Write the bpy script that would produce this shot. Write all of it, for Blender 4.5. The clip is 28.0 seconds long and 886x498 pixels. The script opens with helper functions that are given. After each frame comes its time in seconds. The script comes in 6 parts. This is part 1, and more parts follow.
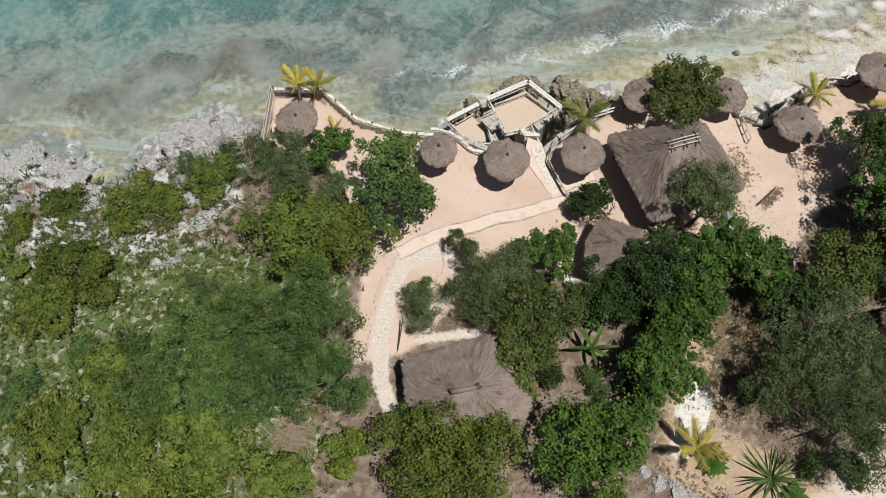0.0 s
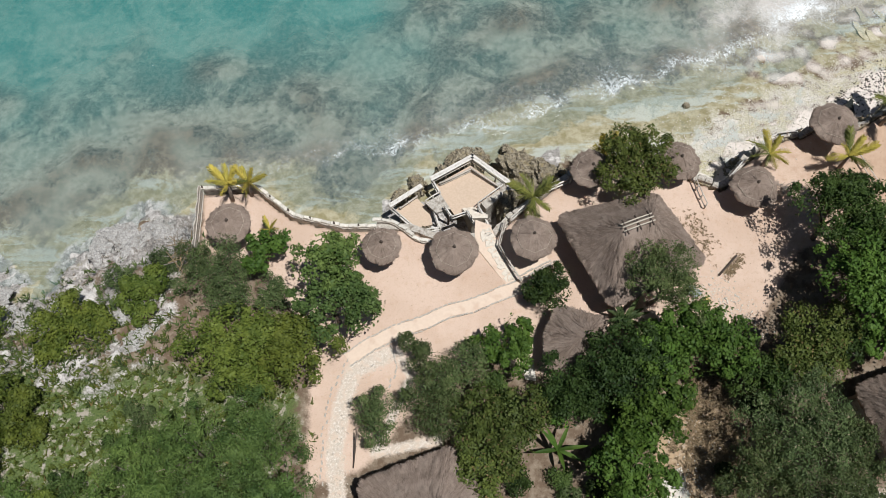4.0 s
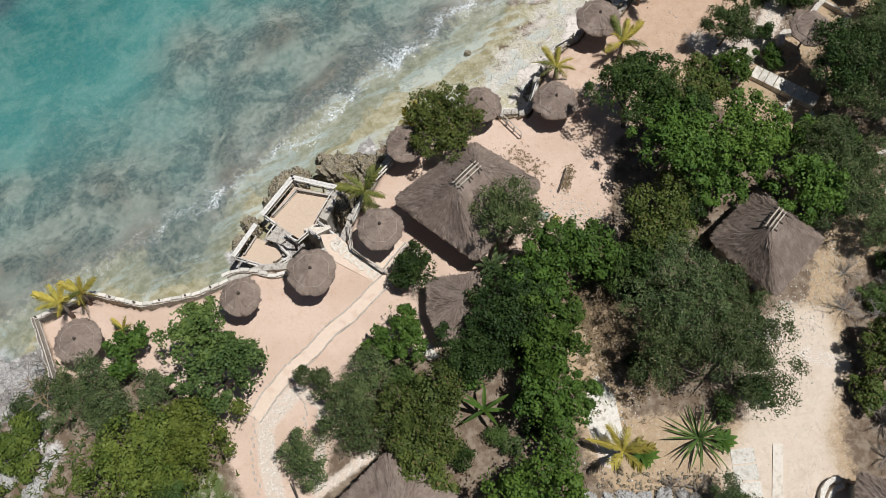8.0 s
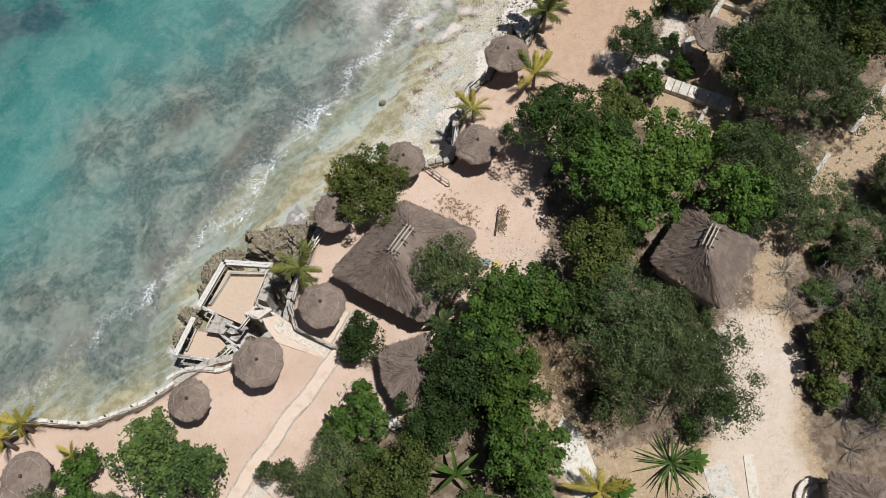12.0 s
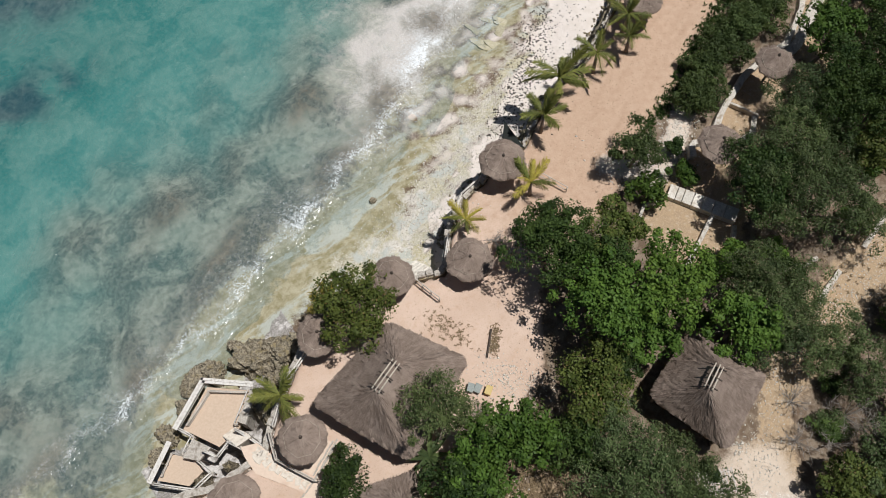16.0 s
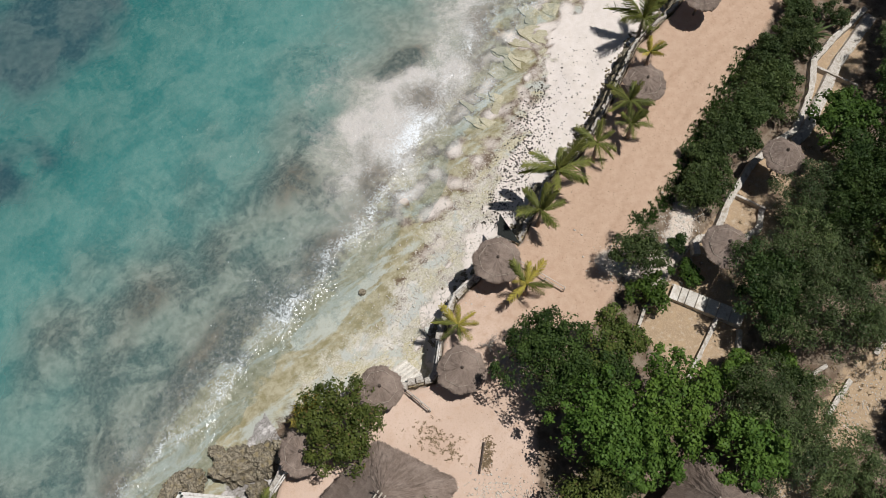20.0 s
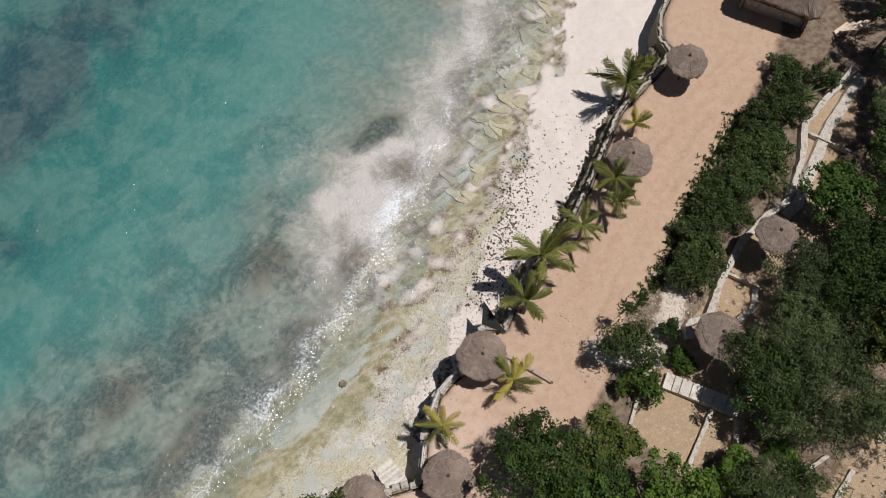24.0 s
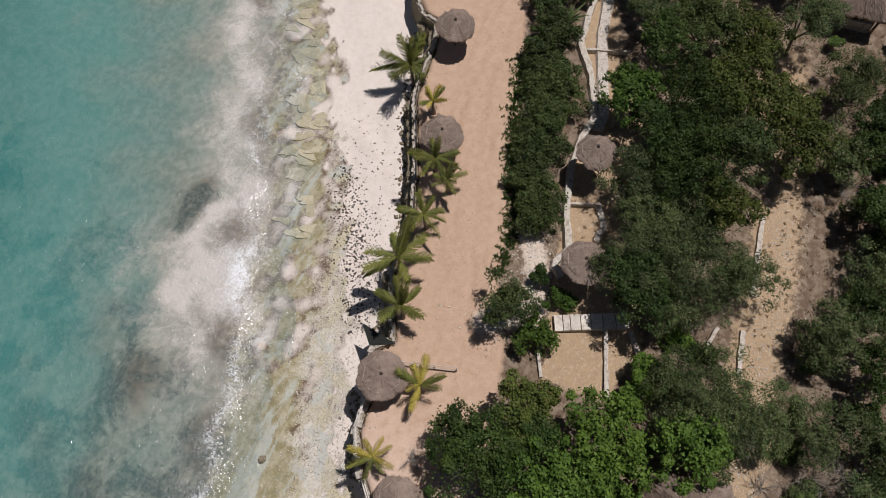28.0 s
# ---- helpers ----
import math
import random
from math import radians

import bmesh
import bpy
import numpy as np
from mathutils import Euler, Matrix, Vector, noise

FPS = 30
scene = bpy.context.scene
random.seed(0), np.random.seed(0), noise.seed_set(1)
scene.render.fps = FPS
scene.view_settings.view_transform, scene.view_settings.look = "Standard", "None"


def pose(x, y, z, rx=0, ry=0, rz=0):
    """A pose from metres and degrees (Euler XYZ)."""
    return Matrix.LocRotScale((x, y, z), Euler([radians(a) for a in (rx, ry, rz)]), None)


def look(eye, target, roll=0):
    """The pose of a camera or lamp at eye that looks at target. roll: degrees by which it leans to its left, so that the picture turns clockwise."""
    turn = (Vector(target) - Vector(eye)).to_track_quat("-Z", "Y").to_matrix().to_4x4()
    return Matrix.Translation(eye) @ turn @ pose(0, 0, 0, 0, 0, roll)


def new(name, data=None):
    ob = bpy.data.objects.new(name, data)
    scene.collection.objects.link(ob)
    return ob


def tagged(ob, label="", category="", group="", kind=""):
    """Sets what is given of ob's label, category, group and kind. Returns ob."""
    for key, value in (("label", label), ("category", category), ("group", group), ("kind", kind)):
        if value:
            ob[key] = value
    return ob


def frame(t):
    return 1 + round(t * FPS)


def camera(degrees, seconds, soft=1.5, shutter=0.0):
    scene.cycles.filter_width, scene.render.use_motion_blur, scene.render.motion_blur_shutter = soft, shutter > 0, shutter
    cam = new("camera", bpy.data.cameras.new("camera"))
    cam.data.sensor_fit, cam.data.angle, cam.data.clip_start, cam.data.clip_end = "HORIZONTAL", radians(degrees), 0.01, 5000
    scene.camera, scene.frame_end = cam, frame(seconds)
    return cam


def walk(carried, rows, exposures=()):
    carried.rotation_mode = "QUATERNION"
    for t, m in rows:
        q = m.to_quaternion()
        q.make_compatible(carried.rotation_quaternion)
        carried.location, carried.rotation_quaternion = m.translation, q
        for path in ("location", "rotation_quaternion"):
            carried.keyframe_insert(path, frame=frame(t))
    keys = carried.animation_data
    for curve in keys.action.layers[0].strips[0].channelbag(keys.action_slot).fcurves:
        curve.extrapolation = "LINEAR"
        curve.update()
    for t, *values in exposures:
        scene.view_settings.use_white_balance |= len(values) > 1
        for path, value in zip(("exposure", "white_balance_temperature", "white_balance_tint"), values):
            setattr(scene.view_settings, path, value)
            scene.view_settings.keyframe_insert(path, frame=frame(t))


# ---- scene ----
cam = camera(57.5, 28.0, 0.8)
# seconds, x, y, z, heading, tilt away from straight down
PATH = [
    (0, 3.77, -18.86, 51.79, 3.81, 21.49),
    (0.5, 3.88, -17.82, 51.78, 3.87, 21.49),
    (1, 3.97, -16.75, 51.73, 3.85, 21.49),
    (1.5, 4.12, -15.69, 51.62, 3.87, 21.50),
    (2, 4.29, -14.63, 51.50, 3.90, 21.51),
    (2.5, 4.48, -13.59, 51.37, 3.95, 21.52),
    (3, 4.72, -12.54, 51.31, 3.83, 21.54),
    (3.5, 5.05, -11.80, 51.27, 1.46, 21.55),
    (5.5, 5.67, -11.74, 51.05, -7.06, 21.78),
    (6, 5.70, -11.87, 51.12, -10.28, 21.80),
    (6.5, 5.76, -11.99, 51.13, -14.17, 21.81),
    (7, 5.84, -12.13, 51.14, -18.17, 21.82),
    (7.5, 5.95, -12.26, 51.11, -22.17, 21.83),
    (8, 6.02, -12.40, 51.11, -26.28, 21.83),
    (8.5, 6.06, -12.48, 51.16, -30.57, 21.83),
    (9, 6.11, -12.62, 51.23, -35.13, 21.83),
    (9.5, 6.17, -12.69, 51.27, -38.01, 21.83),
    (10, 6.11, -12.58, 51.29, -37.20, 21.83),
    (10.5, 6.56, -11.90, 51.41, -36.57, 21.83),
    (11, 7.22, -10.99, 51.49, -36.27, 21.84),
    (11.5, 7.84, -10.09, 51.63, -36.17, 21.84),
    (12, 8.47, -9.23, 51.81, -36.14, 21.85),
    (12.5, 9.12, -8.37, 52.01, -36.06, 21.86),
    (14.5, 11.91, -5.14, 52.48, -35.81, 21.88),
    (15, 12.67, -4.39, 52.43, -35.70, 21.87),
    (15.5, 13.42, -3.61, 52.34, -35.61, 21.86),
    (16, 14.18, -2.88, 52.28, -35.44, 21.85),
    (16.5, 14.86, -2.12, 52.27, -35.37, 21.83),
    (17, 15.43, -1.31, 52.37, -35.42, 21.81),
    (17.5, 15.98, -0.54, 52.48, -35.46, 21.79),
    (18, 16.55, 0.22, 52.53, -35.48, 21.78),
    (18.5, 17.18, 0.92, 52.54, -35.44, 21.76),
    (19, 17.82, 1.58, 52.53, -35.31, 21.75),
    (19.5, 18.46, 2.21, 52.52, -35.20, 21.75),
    (20, 19.08, 2.87, 52.49, -35.14, 21.74),
    (20.5, 19.65, 3.58, 52.49, -35.29, 21.73),
    (21, 20.25, 4.22, 52.51, -35.28, 21.73),
    (21.5, 20.85, 4.88, 52.50, -35.32, 21.72),
    (22, 21.42, 5.52, 52.51, -35.31, 21.71),
    (22.5, 21.99, 6.22, 52.50, -35.41, 21.71),
    (24.5, 23.96, 8.24, 52.56, -38.97, 21.58),
    (25, 24.35, 8.39, 52.57, -42.01, 21.57),
    (25.5, 24.62, 8.45, 52.62, -45.04, 21.56),
    (26, 24.84, 8.41, 52.66, -48.13, 21.55),
    (26.5, 24.99, 8.25, 52.67, -51.69, 21.54),
    (27, 25.03, 8.04, 52.68, -54.78, 21.53),
    (27.5, 25.00, 7.96, 52.67, -57.18, 21.52),
    (28, 25.01, 7.74, 52.68, -61.65, 21.52),
]
walk(cam, [(t, pose(x, y, z, tilt, 0, yaw)) for t, x, y, z, yaw, tilt in PATH], [(0, -0.12, 6080, 8), (9, -0.16, 6050, 9), (12, -0.19, 6080, 9), (18, -0.28, 6150, 10), (22, -0.37, 6200, 11), (28, -0.5, 6320, 16)])

# ---- world and sun ----
SUN_EL, SUN_AZ = 74.0, -30.0  # degrees; azimuth counted from +x towards +y
world = bpy.data.worlds.new("world")
scene.world = world
world.use_nodes = True
wn = world.node_tree.nodes
sky = wn.new("ShaderNodeTexSky")
sky.sky_type, sky.sun_disc = "NISHITA", False
sky.sun_elevation, sky.sun_rotation = radians(SUN_EL), radians(90 - SUN_AZ)
wn["Background"].inputs[1].default_value = 0.032
world.node_tree.links.new(sky.outputs[0], wn["Background"].inputs[0])
sun = new("sun", bpy.data.lights.new("sun", "SUN"))
sun.data.energy, sun.data.angle, sun.data.color = 4.9, radians(0.5), (1.0, 0.965, 0.92)
sun_way = Vector((math.cos(radians(SUN_EL)) * math.cos(radians(SUN_AZ)), math.cos(radians(SUN_EL)) * math.sin(radians(SUN_AZ)), math.sin(radians(SUN_EL))))
sun.matrix_world = look(sun_way * 200, (0, 0, 0))


# ---- node helpers ----
class Nodes:
    """Short forms for building a node material."""

    def __init__(self, name):
        self.mat = bpy.data.materials.new(name)
        self.mat.use_nodes = True
        self.t = self.mat.node_tree
        self.b = self.t.nodes["Principled BSDF"]

    def add(self, kind, **values):
        n = self.t.nodes.new(kind)
        for k, v in values.items():
            n.inputs[k.replace("_", " ")].default_value = v
        return n

    def link(self, a, b):
        self.t.links.new(a, b)

    def put(self, socket, value):
        if isinstance(value, bpy.types.NodeSocket):
            self.link(value, socket)
        elif isinstance(value, tuple) and len(value) == 3:
            socket.default_value = (*value, 1.0)
        else:
            socket.default_value = value

    def coords(self, kind="Object"):
        return self.t.nodes.new("ShaderNodeTexCoord").outputs[kind]

    def noise(self, scale, detail=4.0, rough=0.6, vec=None, distort=0.0):
        n = self.add("ShaderNodeTexNoise", Scale=scale, Detail=detail, Roughness=rough, Distortion=distort)
        if vec is not None:
            self.link(vec, n.inputs["Vector"])
        return n.outputs["Fac"]

    def voronoi(self, scale, vec=None, feature="F1", out="Distance"):
        n = self.add("ShaderNodeTexVoronoi", Scale=scale)
        n.feature = feature
        if vec is not None:
            self.link(vec, n.inputs["Vector"])
        return n.outputs[out]

    def math(self, op, a, b=0.0, clamp=False):
        n = self.t.nodes.new("ShaderNodeMath")
        n.operation, n.use_clamp = op, clamp
        self.put(n.inputs[0], a)
        self.put(n.inputs[1], b)
        return n.outputs[0]

    def step(self, v, lo, hi, a=0.0, b=1.0):
        n = self.t.nodes.new("ShaderNodeMapRange")
        n.interpolation_type = "SMOOTHSTEP"
        self.put(n.inputs[0], v)
        for k, w in zip((1, 2, 3, 4), (lo, hi, a, b)):
            n.inputs[k].default_value = w
        return n.outputs[0]

    def mix(self, f, a, b, blend="MIX"):
        n = self.t.nodes.new("ShaderNodeMix")
        n.data_type, n.blend_type = "RGBA", blend
        self.put(n.inputs[0], f)
        self.put(n.inputs[6], a)
        self.put(n.inputs[7], b)
        return n.outputs[2]

    def attr(self, name):
        n = self.t.nodes.new("ShaderNodeAttribute")
        n.attribute_name = name
        s = self.t.nodes.new("ShaderNodeSeparateColor")
        self.link(n.outputs["Color"], s.inputs[0])
        return s.outputs

    def bump(self, height, strength=0.5, distance=0.05):
        n = self.add("ShaderNodeBump", Strength=strength, Distance=distance)
        self.link(height, n.inputs["Height"])
        self.link(n.outputs[0], self.b.inputs["Normal"])

    def done(self, colour, rough=0.9, metal=0.0, spec=0.3):
        self.put(self.b.inputs["Base Color"], colour)
        self.put(self.b.inputs["Roughness"], rough)
        self.b.inputs["Metallic"].default_value = metal
        self.b.inputs["Specular IOR Level"].default_value = spec
        return self.mat


def make_ground_material():
    n = Nodes("ground_soil")
    pos = n.coords()
    fine, mid, big, grit = n.noise(9.0, 5, 0.7, pos), n.noise(1.6, 5, 0.65, pos), n.noise(0.25, 3, 0.5, pos), n.noise(28.0, 2, 0.6, pos)
    za, zb, zc = n.attr("zone_a"), n.attr("zone_b"), n.attr("zone_c")

    def weight(w, rag=0.5, lo=0.4, hi=0.6):
        return n.step(n.math("ADD", w, n.math("MULTIPLY", n.math("SUBTRACT", n.math("ADD", n.math("MULTIPLY", mid, 0.6), n.math("MULTIPLY", fine, 0.4)), 0.5), rag)), lo, hi)

    bend = n.t.nodes.new("ShaderNodeVectorMath")
    bend.operation = "MULTIPLY_ADD"
    warp = n.add("ShaderNodeTexNoise", Scale=5.0, Detail=3.0)
    n.link(pos, warp.inputs["Vector"])
    n.link(warp.outputs["Color"], bend.inputs[0])
    bend.inputs[1].default_value = (0.35, 0.35, 0.1)
    n.link(pos, bend.inputs[2])
    bent = bend.outputs[0]
    pebble_d = n.voronoi(12.0, bent)
    # dry litter and soil
    col = n.mix(n.step(mid, 0.4, 0.62), (0.15, 0.105, 0.07), (0.25, 0.195, 0.14))
    col = n.mix(n.step(fine, 0.6, 0.72), col, (0.34, 0.28, 0.21))
    # green ground cover
    green = n.mix(n.step(fine, 0.35, 0.65), (0.06, 0.09, 0.026), (0.135, 0.165, 0.055))
    green = n.mix(n.step(mid, 0.5, 0.64), green, (0.36, 0.315, 0.25))
    col = n.mix(weight(za[2], 1.6, 0.35, 0.75), col, green)
    # gravel track
    gravel = n.mix(n.step(pebble_d, 0.1, 0.6), (0.53, 0.395, 0.265), (0.38, 0.275, 0.17))
    gravel = n.mix(n.step(mid, 0.42, 0.7, 0, 0.8), gravel, (0.47, 0.335, 0.2))
    coarse = n.voronoi(4.5, bent)
    gravel = n.mix(n.step(coarse, 0.2, 0.7, 0, 0.22), gravel, (0.3, 0.215, 0.135))
    gravel = n.mix(n.step(n.noise(3.0, 6, 0.75, pos), 0.52, 0.66, 0, 0.6), gravel, (0.54, 0.45, 0.35))
    col = n.mix(weight(zc[2], 1.3, 0.35, 0.65), col, gravel)
    # bare sand of the terrace
    sand = n.mix(n.step(big, 0.35, 0.65), (0.63, 0.475, 0.37), (0.56, 0.41, 0.31))
    sand = n.mix(n.step(grit, 0.62, 0.74), sand, (0.4, 0.28, 0.19))
    sand = n.mix(n.math("MULTIPLY", n.step(mid, 0.5, 0.7), 0.35), sand, (0.5, 0.33, 0.22))
    trod = n.noise(4.0, 6, 0.78, pos, 0.6)
    sand = n.mix(n.step(trod, 0.54, 0.68, 0, 0.4), sand, (0.42, 0.285, 0.2))
    sand = n.mix(n.step(trod, 0.42, 0.3, 0, 0.35), sand, (0.72, 0.57, 0.45))
    zd = n.attr("zone_d")
    earth = n.mix(n.step(mid, 0.3, 0.75), (0.53, 0.375, 0.265), (0.47, 0.32, 0.22))
    earth = n.mix(n.step(n.noise(2.2, 6, 0.8, pos, 1.0), 0.5, 0.7, 0, 0.3), earth, (0.38, 0.25, 0.165))
    earth = n.mix(n.step(n.voronoi(3.2, bent), 0.1, 0.2, 0.55, 0.0), earth, (0.33, 0.205, 0.13))
    earth = n.mix(n.step(trod, 0.43, 0.3, 0, 0.45), earth, (0.6, 0.45, 0.33))
    sand = n.mix(weight(zd[0], 0.9, 0.3, 0.8), sand, earth)
    sand = n.mix(n.math("MULTIPLY", zd[1], n.step(trod, 0.35, 0.6, 0.15, 0.8)), sand, (0.36, 0.23, 0.145))
    col = n.mix(weight(za[0], 0.5), col, sand)
    pale = n.mix(n.step(mid, 0.3, 0.75), (0.64, 0.53, 0.42), (0.57, 0.46, 0.35))
    pale = n.mix(n.step(n.noise(1.0, 6, 0.75, pos, 0.8), 0.5, 0.68, 0, 0.55), pale, (0.45, 0.36, 0.27))
    pale = n.mix(n.step(pebble_d, 0.14, 0.3, 0.5, 0.0), pale, (0.74, 0.66, 0.56))
    col = n.mix(weight(zd[2], 1.0, 0.3, 0.75), col, pale)
    # white coral rubble
    rub = n.mix(n.step(pebble_d, 0.12, 0.6), (0.78, 0.71, 0.63), (0.56, 0.47, 0.38))
    rub = n.mix(n.step(mid, 0.46, 0.62, 0, 0.85), rub, (0.62, 0.49, 0.38))
    col = n.mix(weight(za[1], 0.8), col, rub)
    # beach sand
    beach = n.mix(n.step(mid, 0.35, 0.7), (0.74, 0.66, 0.59), (0.68, 0.6, 0.52))
    col = n.mix(weight(zb[1], 1.0, 0.28, 0.78), col, beach)
    # flats with algae, cracked limestone
    lie = n.t.nodes.new("ShaderNodeMapping")
    n.link(bent, lie.inputs["Vector"])
    lie.inputs["Rotation"].default_value = (0, 0, radians(-29))
    lie.inputs["Scale"].default_value = (0.35, 1.3, 1)
    streak = n.noise(0.55, 6, 0.68, lie.outputs[0], 0.8)
    ledge = n.voronoi(0.9, lie.outputs[0], "DISTANCE_TO_EDGE")
    crack = n.voronoi(1.3, bent, "DISTANCE_TO_EDGE")
    crack2 = n.voronoi(4.5, bent, "DISTANCE_TO_EDGE")
    algae = n.mix(n.step(mid, 0.35, 0.65), (0.27, 0.235, 0.125), (0.43, 0.385, 0.26))
    algae = n.mix(n.step(streak, 0.5, 0.62), algae, (0.46, 0.47, 0.4))
    algae = n.mix(n.step(n.math("ADD", crack2, n.math("MULTIPLY", fine, 0.12)), 0.05, 0.11, 0.45, 0.0), algae, (0.25, 0.21, 0.11))
    col = n.mix(weight(zb[2], 0.9), col, algae)
    stone = n.mix(n.step(pebble_d, 0.15, 0.55), (0.74, 0.7, 0.64), (0.61, 0.565, 0.49))
    stone = n.mix(n.step(n.math("ADD", crack, n.math("MULTIPLY", fine, 0.2)), 0.04, 0.12, 0.16, 0.0), stone, (0.36, 0.33, 0.26))
    stone = n.mix(n.step(n.math("ADD", n.math("MULTIPLY", big, 0.5), n.math("MULTIPLY", mid, 0.5)), 0.46, 0.56, 0, 0.75), stone, n.mix(n.step(fine, 0.4, 0.62), (0.36, 0.32, 0.19), (0.58, 0.54, 0.41)))
    stone = n.mix(n.step(streak, 0.49, 0.58, 0, 0.7), stone, n.mix(n.step(fine, 0.4, 0.6), (0.4, 0.34, 0.17), (0.58, 0.52, 0.35)))
    stone = n.mix(n.step(n.math("ADD", ledge, n.math("MULTIPLY", fine, 0.14)), 0.07, 0.12, 0.22, 0.0), stone, (0.3, 0.26, 0.17))
    pool = n.noise(0.42, 5, 0.6, bent, 0.6)
    stone = n.mix(n.step(pool, 0.52, 0.6, 0, 0.75), stone, (0.47, 0.49, 0.45))
    stone = n.mix(n.step(n.noise(5.0, 3, 0.7, bent), 0.56, 0.68, 0, 0.6), stone, (0.34, 0.31, 0.24))
    col = n.mix(weight(zc[1], 1.5, 0.35, 0.7), col, stone)
    # coastal rock
    rock = n.mix(n.step(fine, 0.4, 0.62), (0.19, 0.17, 0.15), (0.4, 0.37, 0.34))
    rock = n.mix(n.step(n.math("ADD", n.math("MULTIPLY", big, 0.4), n.math("MULTIPLY", mid, 0.6)), 0.49, 0.57), rock, n.mix(n.step(fine, 0.42, 0.6), (0.64, 0.6, 0.56), (0.45, 0.415, 0.38)))
    col = n.mix(weight(zb[0], 1.0), col, rock)
    # reef on the sea floor
    reef = n.mix(n.step(n.noise(2.6, 6, 0.68, pos, 0.6), 0.38, 0.66), (0.075, 0.067, 0.052), (0.22, 0.195, 0.155))
    height = n.t.nodes.new("ShaderNodeSeparateXYZ")
    n.link(pos, height.inputs[0])
    floor = n.mix(n.step(mid, 0.35, 0.65), (0.27, 0.26, 0.2), (0.42, 0.4, 0.32))
    col = n.mix(n.step(n.math("ADD", height.outputs[2], n.math("MULTIPLY", mid, 0.6)), -4.0, -4.5), col, floor)
    patch, patch2 = n.noise(0.22, 6, 0.62, pos, 1.2), n.noise(1.1, 6, 0.7, pos, 0.8)
    patch = n.math("ADD", n.math("MULTIPLY", patch, 1.5), n.math("MULTIPLY", patch2, 0.9))
    where = n.step(n.math("ADD", zc[0], n.math("MULTIPLY", n.math("SUBTRACT", patch, 1.2), 1.5)), 0.3, 0.85)
    col = n.mix(n.math("MULTIPLY", where, n.step(zc[0], 0.0, 0.25)), col, reef)
    n.bump(n.math("ADD", n.math("MULTIPLY", mid, 0.6), n.math("MULTIPLY", fine, 0.4)), 0.7, 0.12)
    return n.done(col, 0.95, 0, 0.15)


def make_water_material():
    n = Nodes("sea_water")
    pos = n.coords()
    w = n.attr("water")  # depth, foam, murk
    long = n.noise(0.12, 4, 0.55, pos, 0.6)
    mid, fine = n.noise(1.1, 6, 0.7, pos, 0.8), n.noise(7.0, 4, 0.75, pos, 0.5)
    depth = n.math("ADD", w[0], n.math("MULTIPLY", n.math("SUBTRACT", long, 0.5), 0.25))
    col = n.mix(n.step(depth, 0.1, 0.75), (0.078, 0.155, 0.153), (0.052, 0.225, 0.205))
    col = n.mix(n.step(depth, 0.6, 1.1), col, (0.02, 0.17, 0.158))
    stir = n.math("ADD", n.math("MULTIPLY", n.noise(0.35, 6, 0.7, pos, 1.6), 0.9), n.math("MULTIPLY", n.noise(2.2, 5, 0.7, pos, 1.2), 0.5))
    murk = n.step(n.math("ADD", w[2], n.math("MULTIPLY", n.math("SUBTRACT", stir, 0.7), 1.15)), 0.12, 1.05)
    murk = n.math("MULTIPLY", murk, n.step(w[2], 0.0, 0.15))
    wash = n.math("ADD", depth, n.math("MULTIPLY", n.math("SUBTRACT", mid, 0.5), 0.14))
    murk = n.math("MULTIPLY", murk, n.step(wash, 0.02, 0.22))
    col = n.mix(n.step(depth, 1.05, 1.6), col, (0.01, 0.075, 0.095))
    col = n.mix(murk, col, (0.6, 0.555, 0.51))
    thread = n.math("ABSOLUTE", n.math("SUBTRACT", n.noise(1.7, 7, 0.66, pos, 2.2), 0.5))
    lace = n.math("ADD", n.math("MULTIPLY", fine, 0.5), n.math("MULTIPLY", mid, 0.4))
    lace = n.math("SUBTRACT", lace, n.math("MULTIPLY", n.step(thread, 0.0, 0.12), 0.2))
    foam = n.step(n.math("ADD", w[1], n.math("MULTIPLY", n.math("SUBTRACT", lace, 0.33), 2.0)), 0.3, 1.15)
    foam = n.math("MULTIPLY", foam, n.step(w[1], 0.02, 0.2))
    col = n.mix(foam, col, (0.76, 0.78, 0.78))
    alpha = n.math("MINIMUM", n.step(wash, 0.0, 0.085, 0.04, 1.0), n.step(depth, -0.04, 0.75, 0.34, 0.8))
    alpha = n.math("MAXIMUM", alpha, n.math("MULTIPLY", murk, 0.85))
    alpha = n.math("MAXIMUM", alpha, foam)
    n.put(n.b.inputs["Alpha"], alpha)
    ripple = n.math("ADD", n.noise(4.2, 1.5, 0.5, pos, 0.4), n.math("MULTIPLY", n.noise(0.9, 2, 0.5, pos, 0.5), 1.2))
    n.bump(ripple, 0.8, 0.075)
    return n.done(col, n.step(foam, 0, 1, 0.16, 0.8), 0, 0.45)


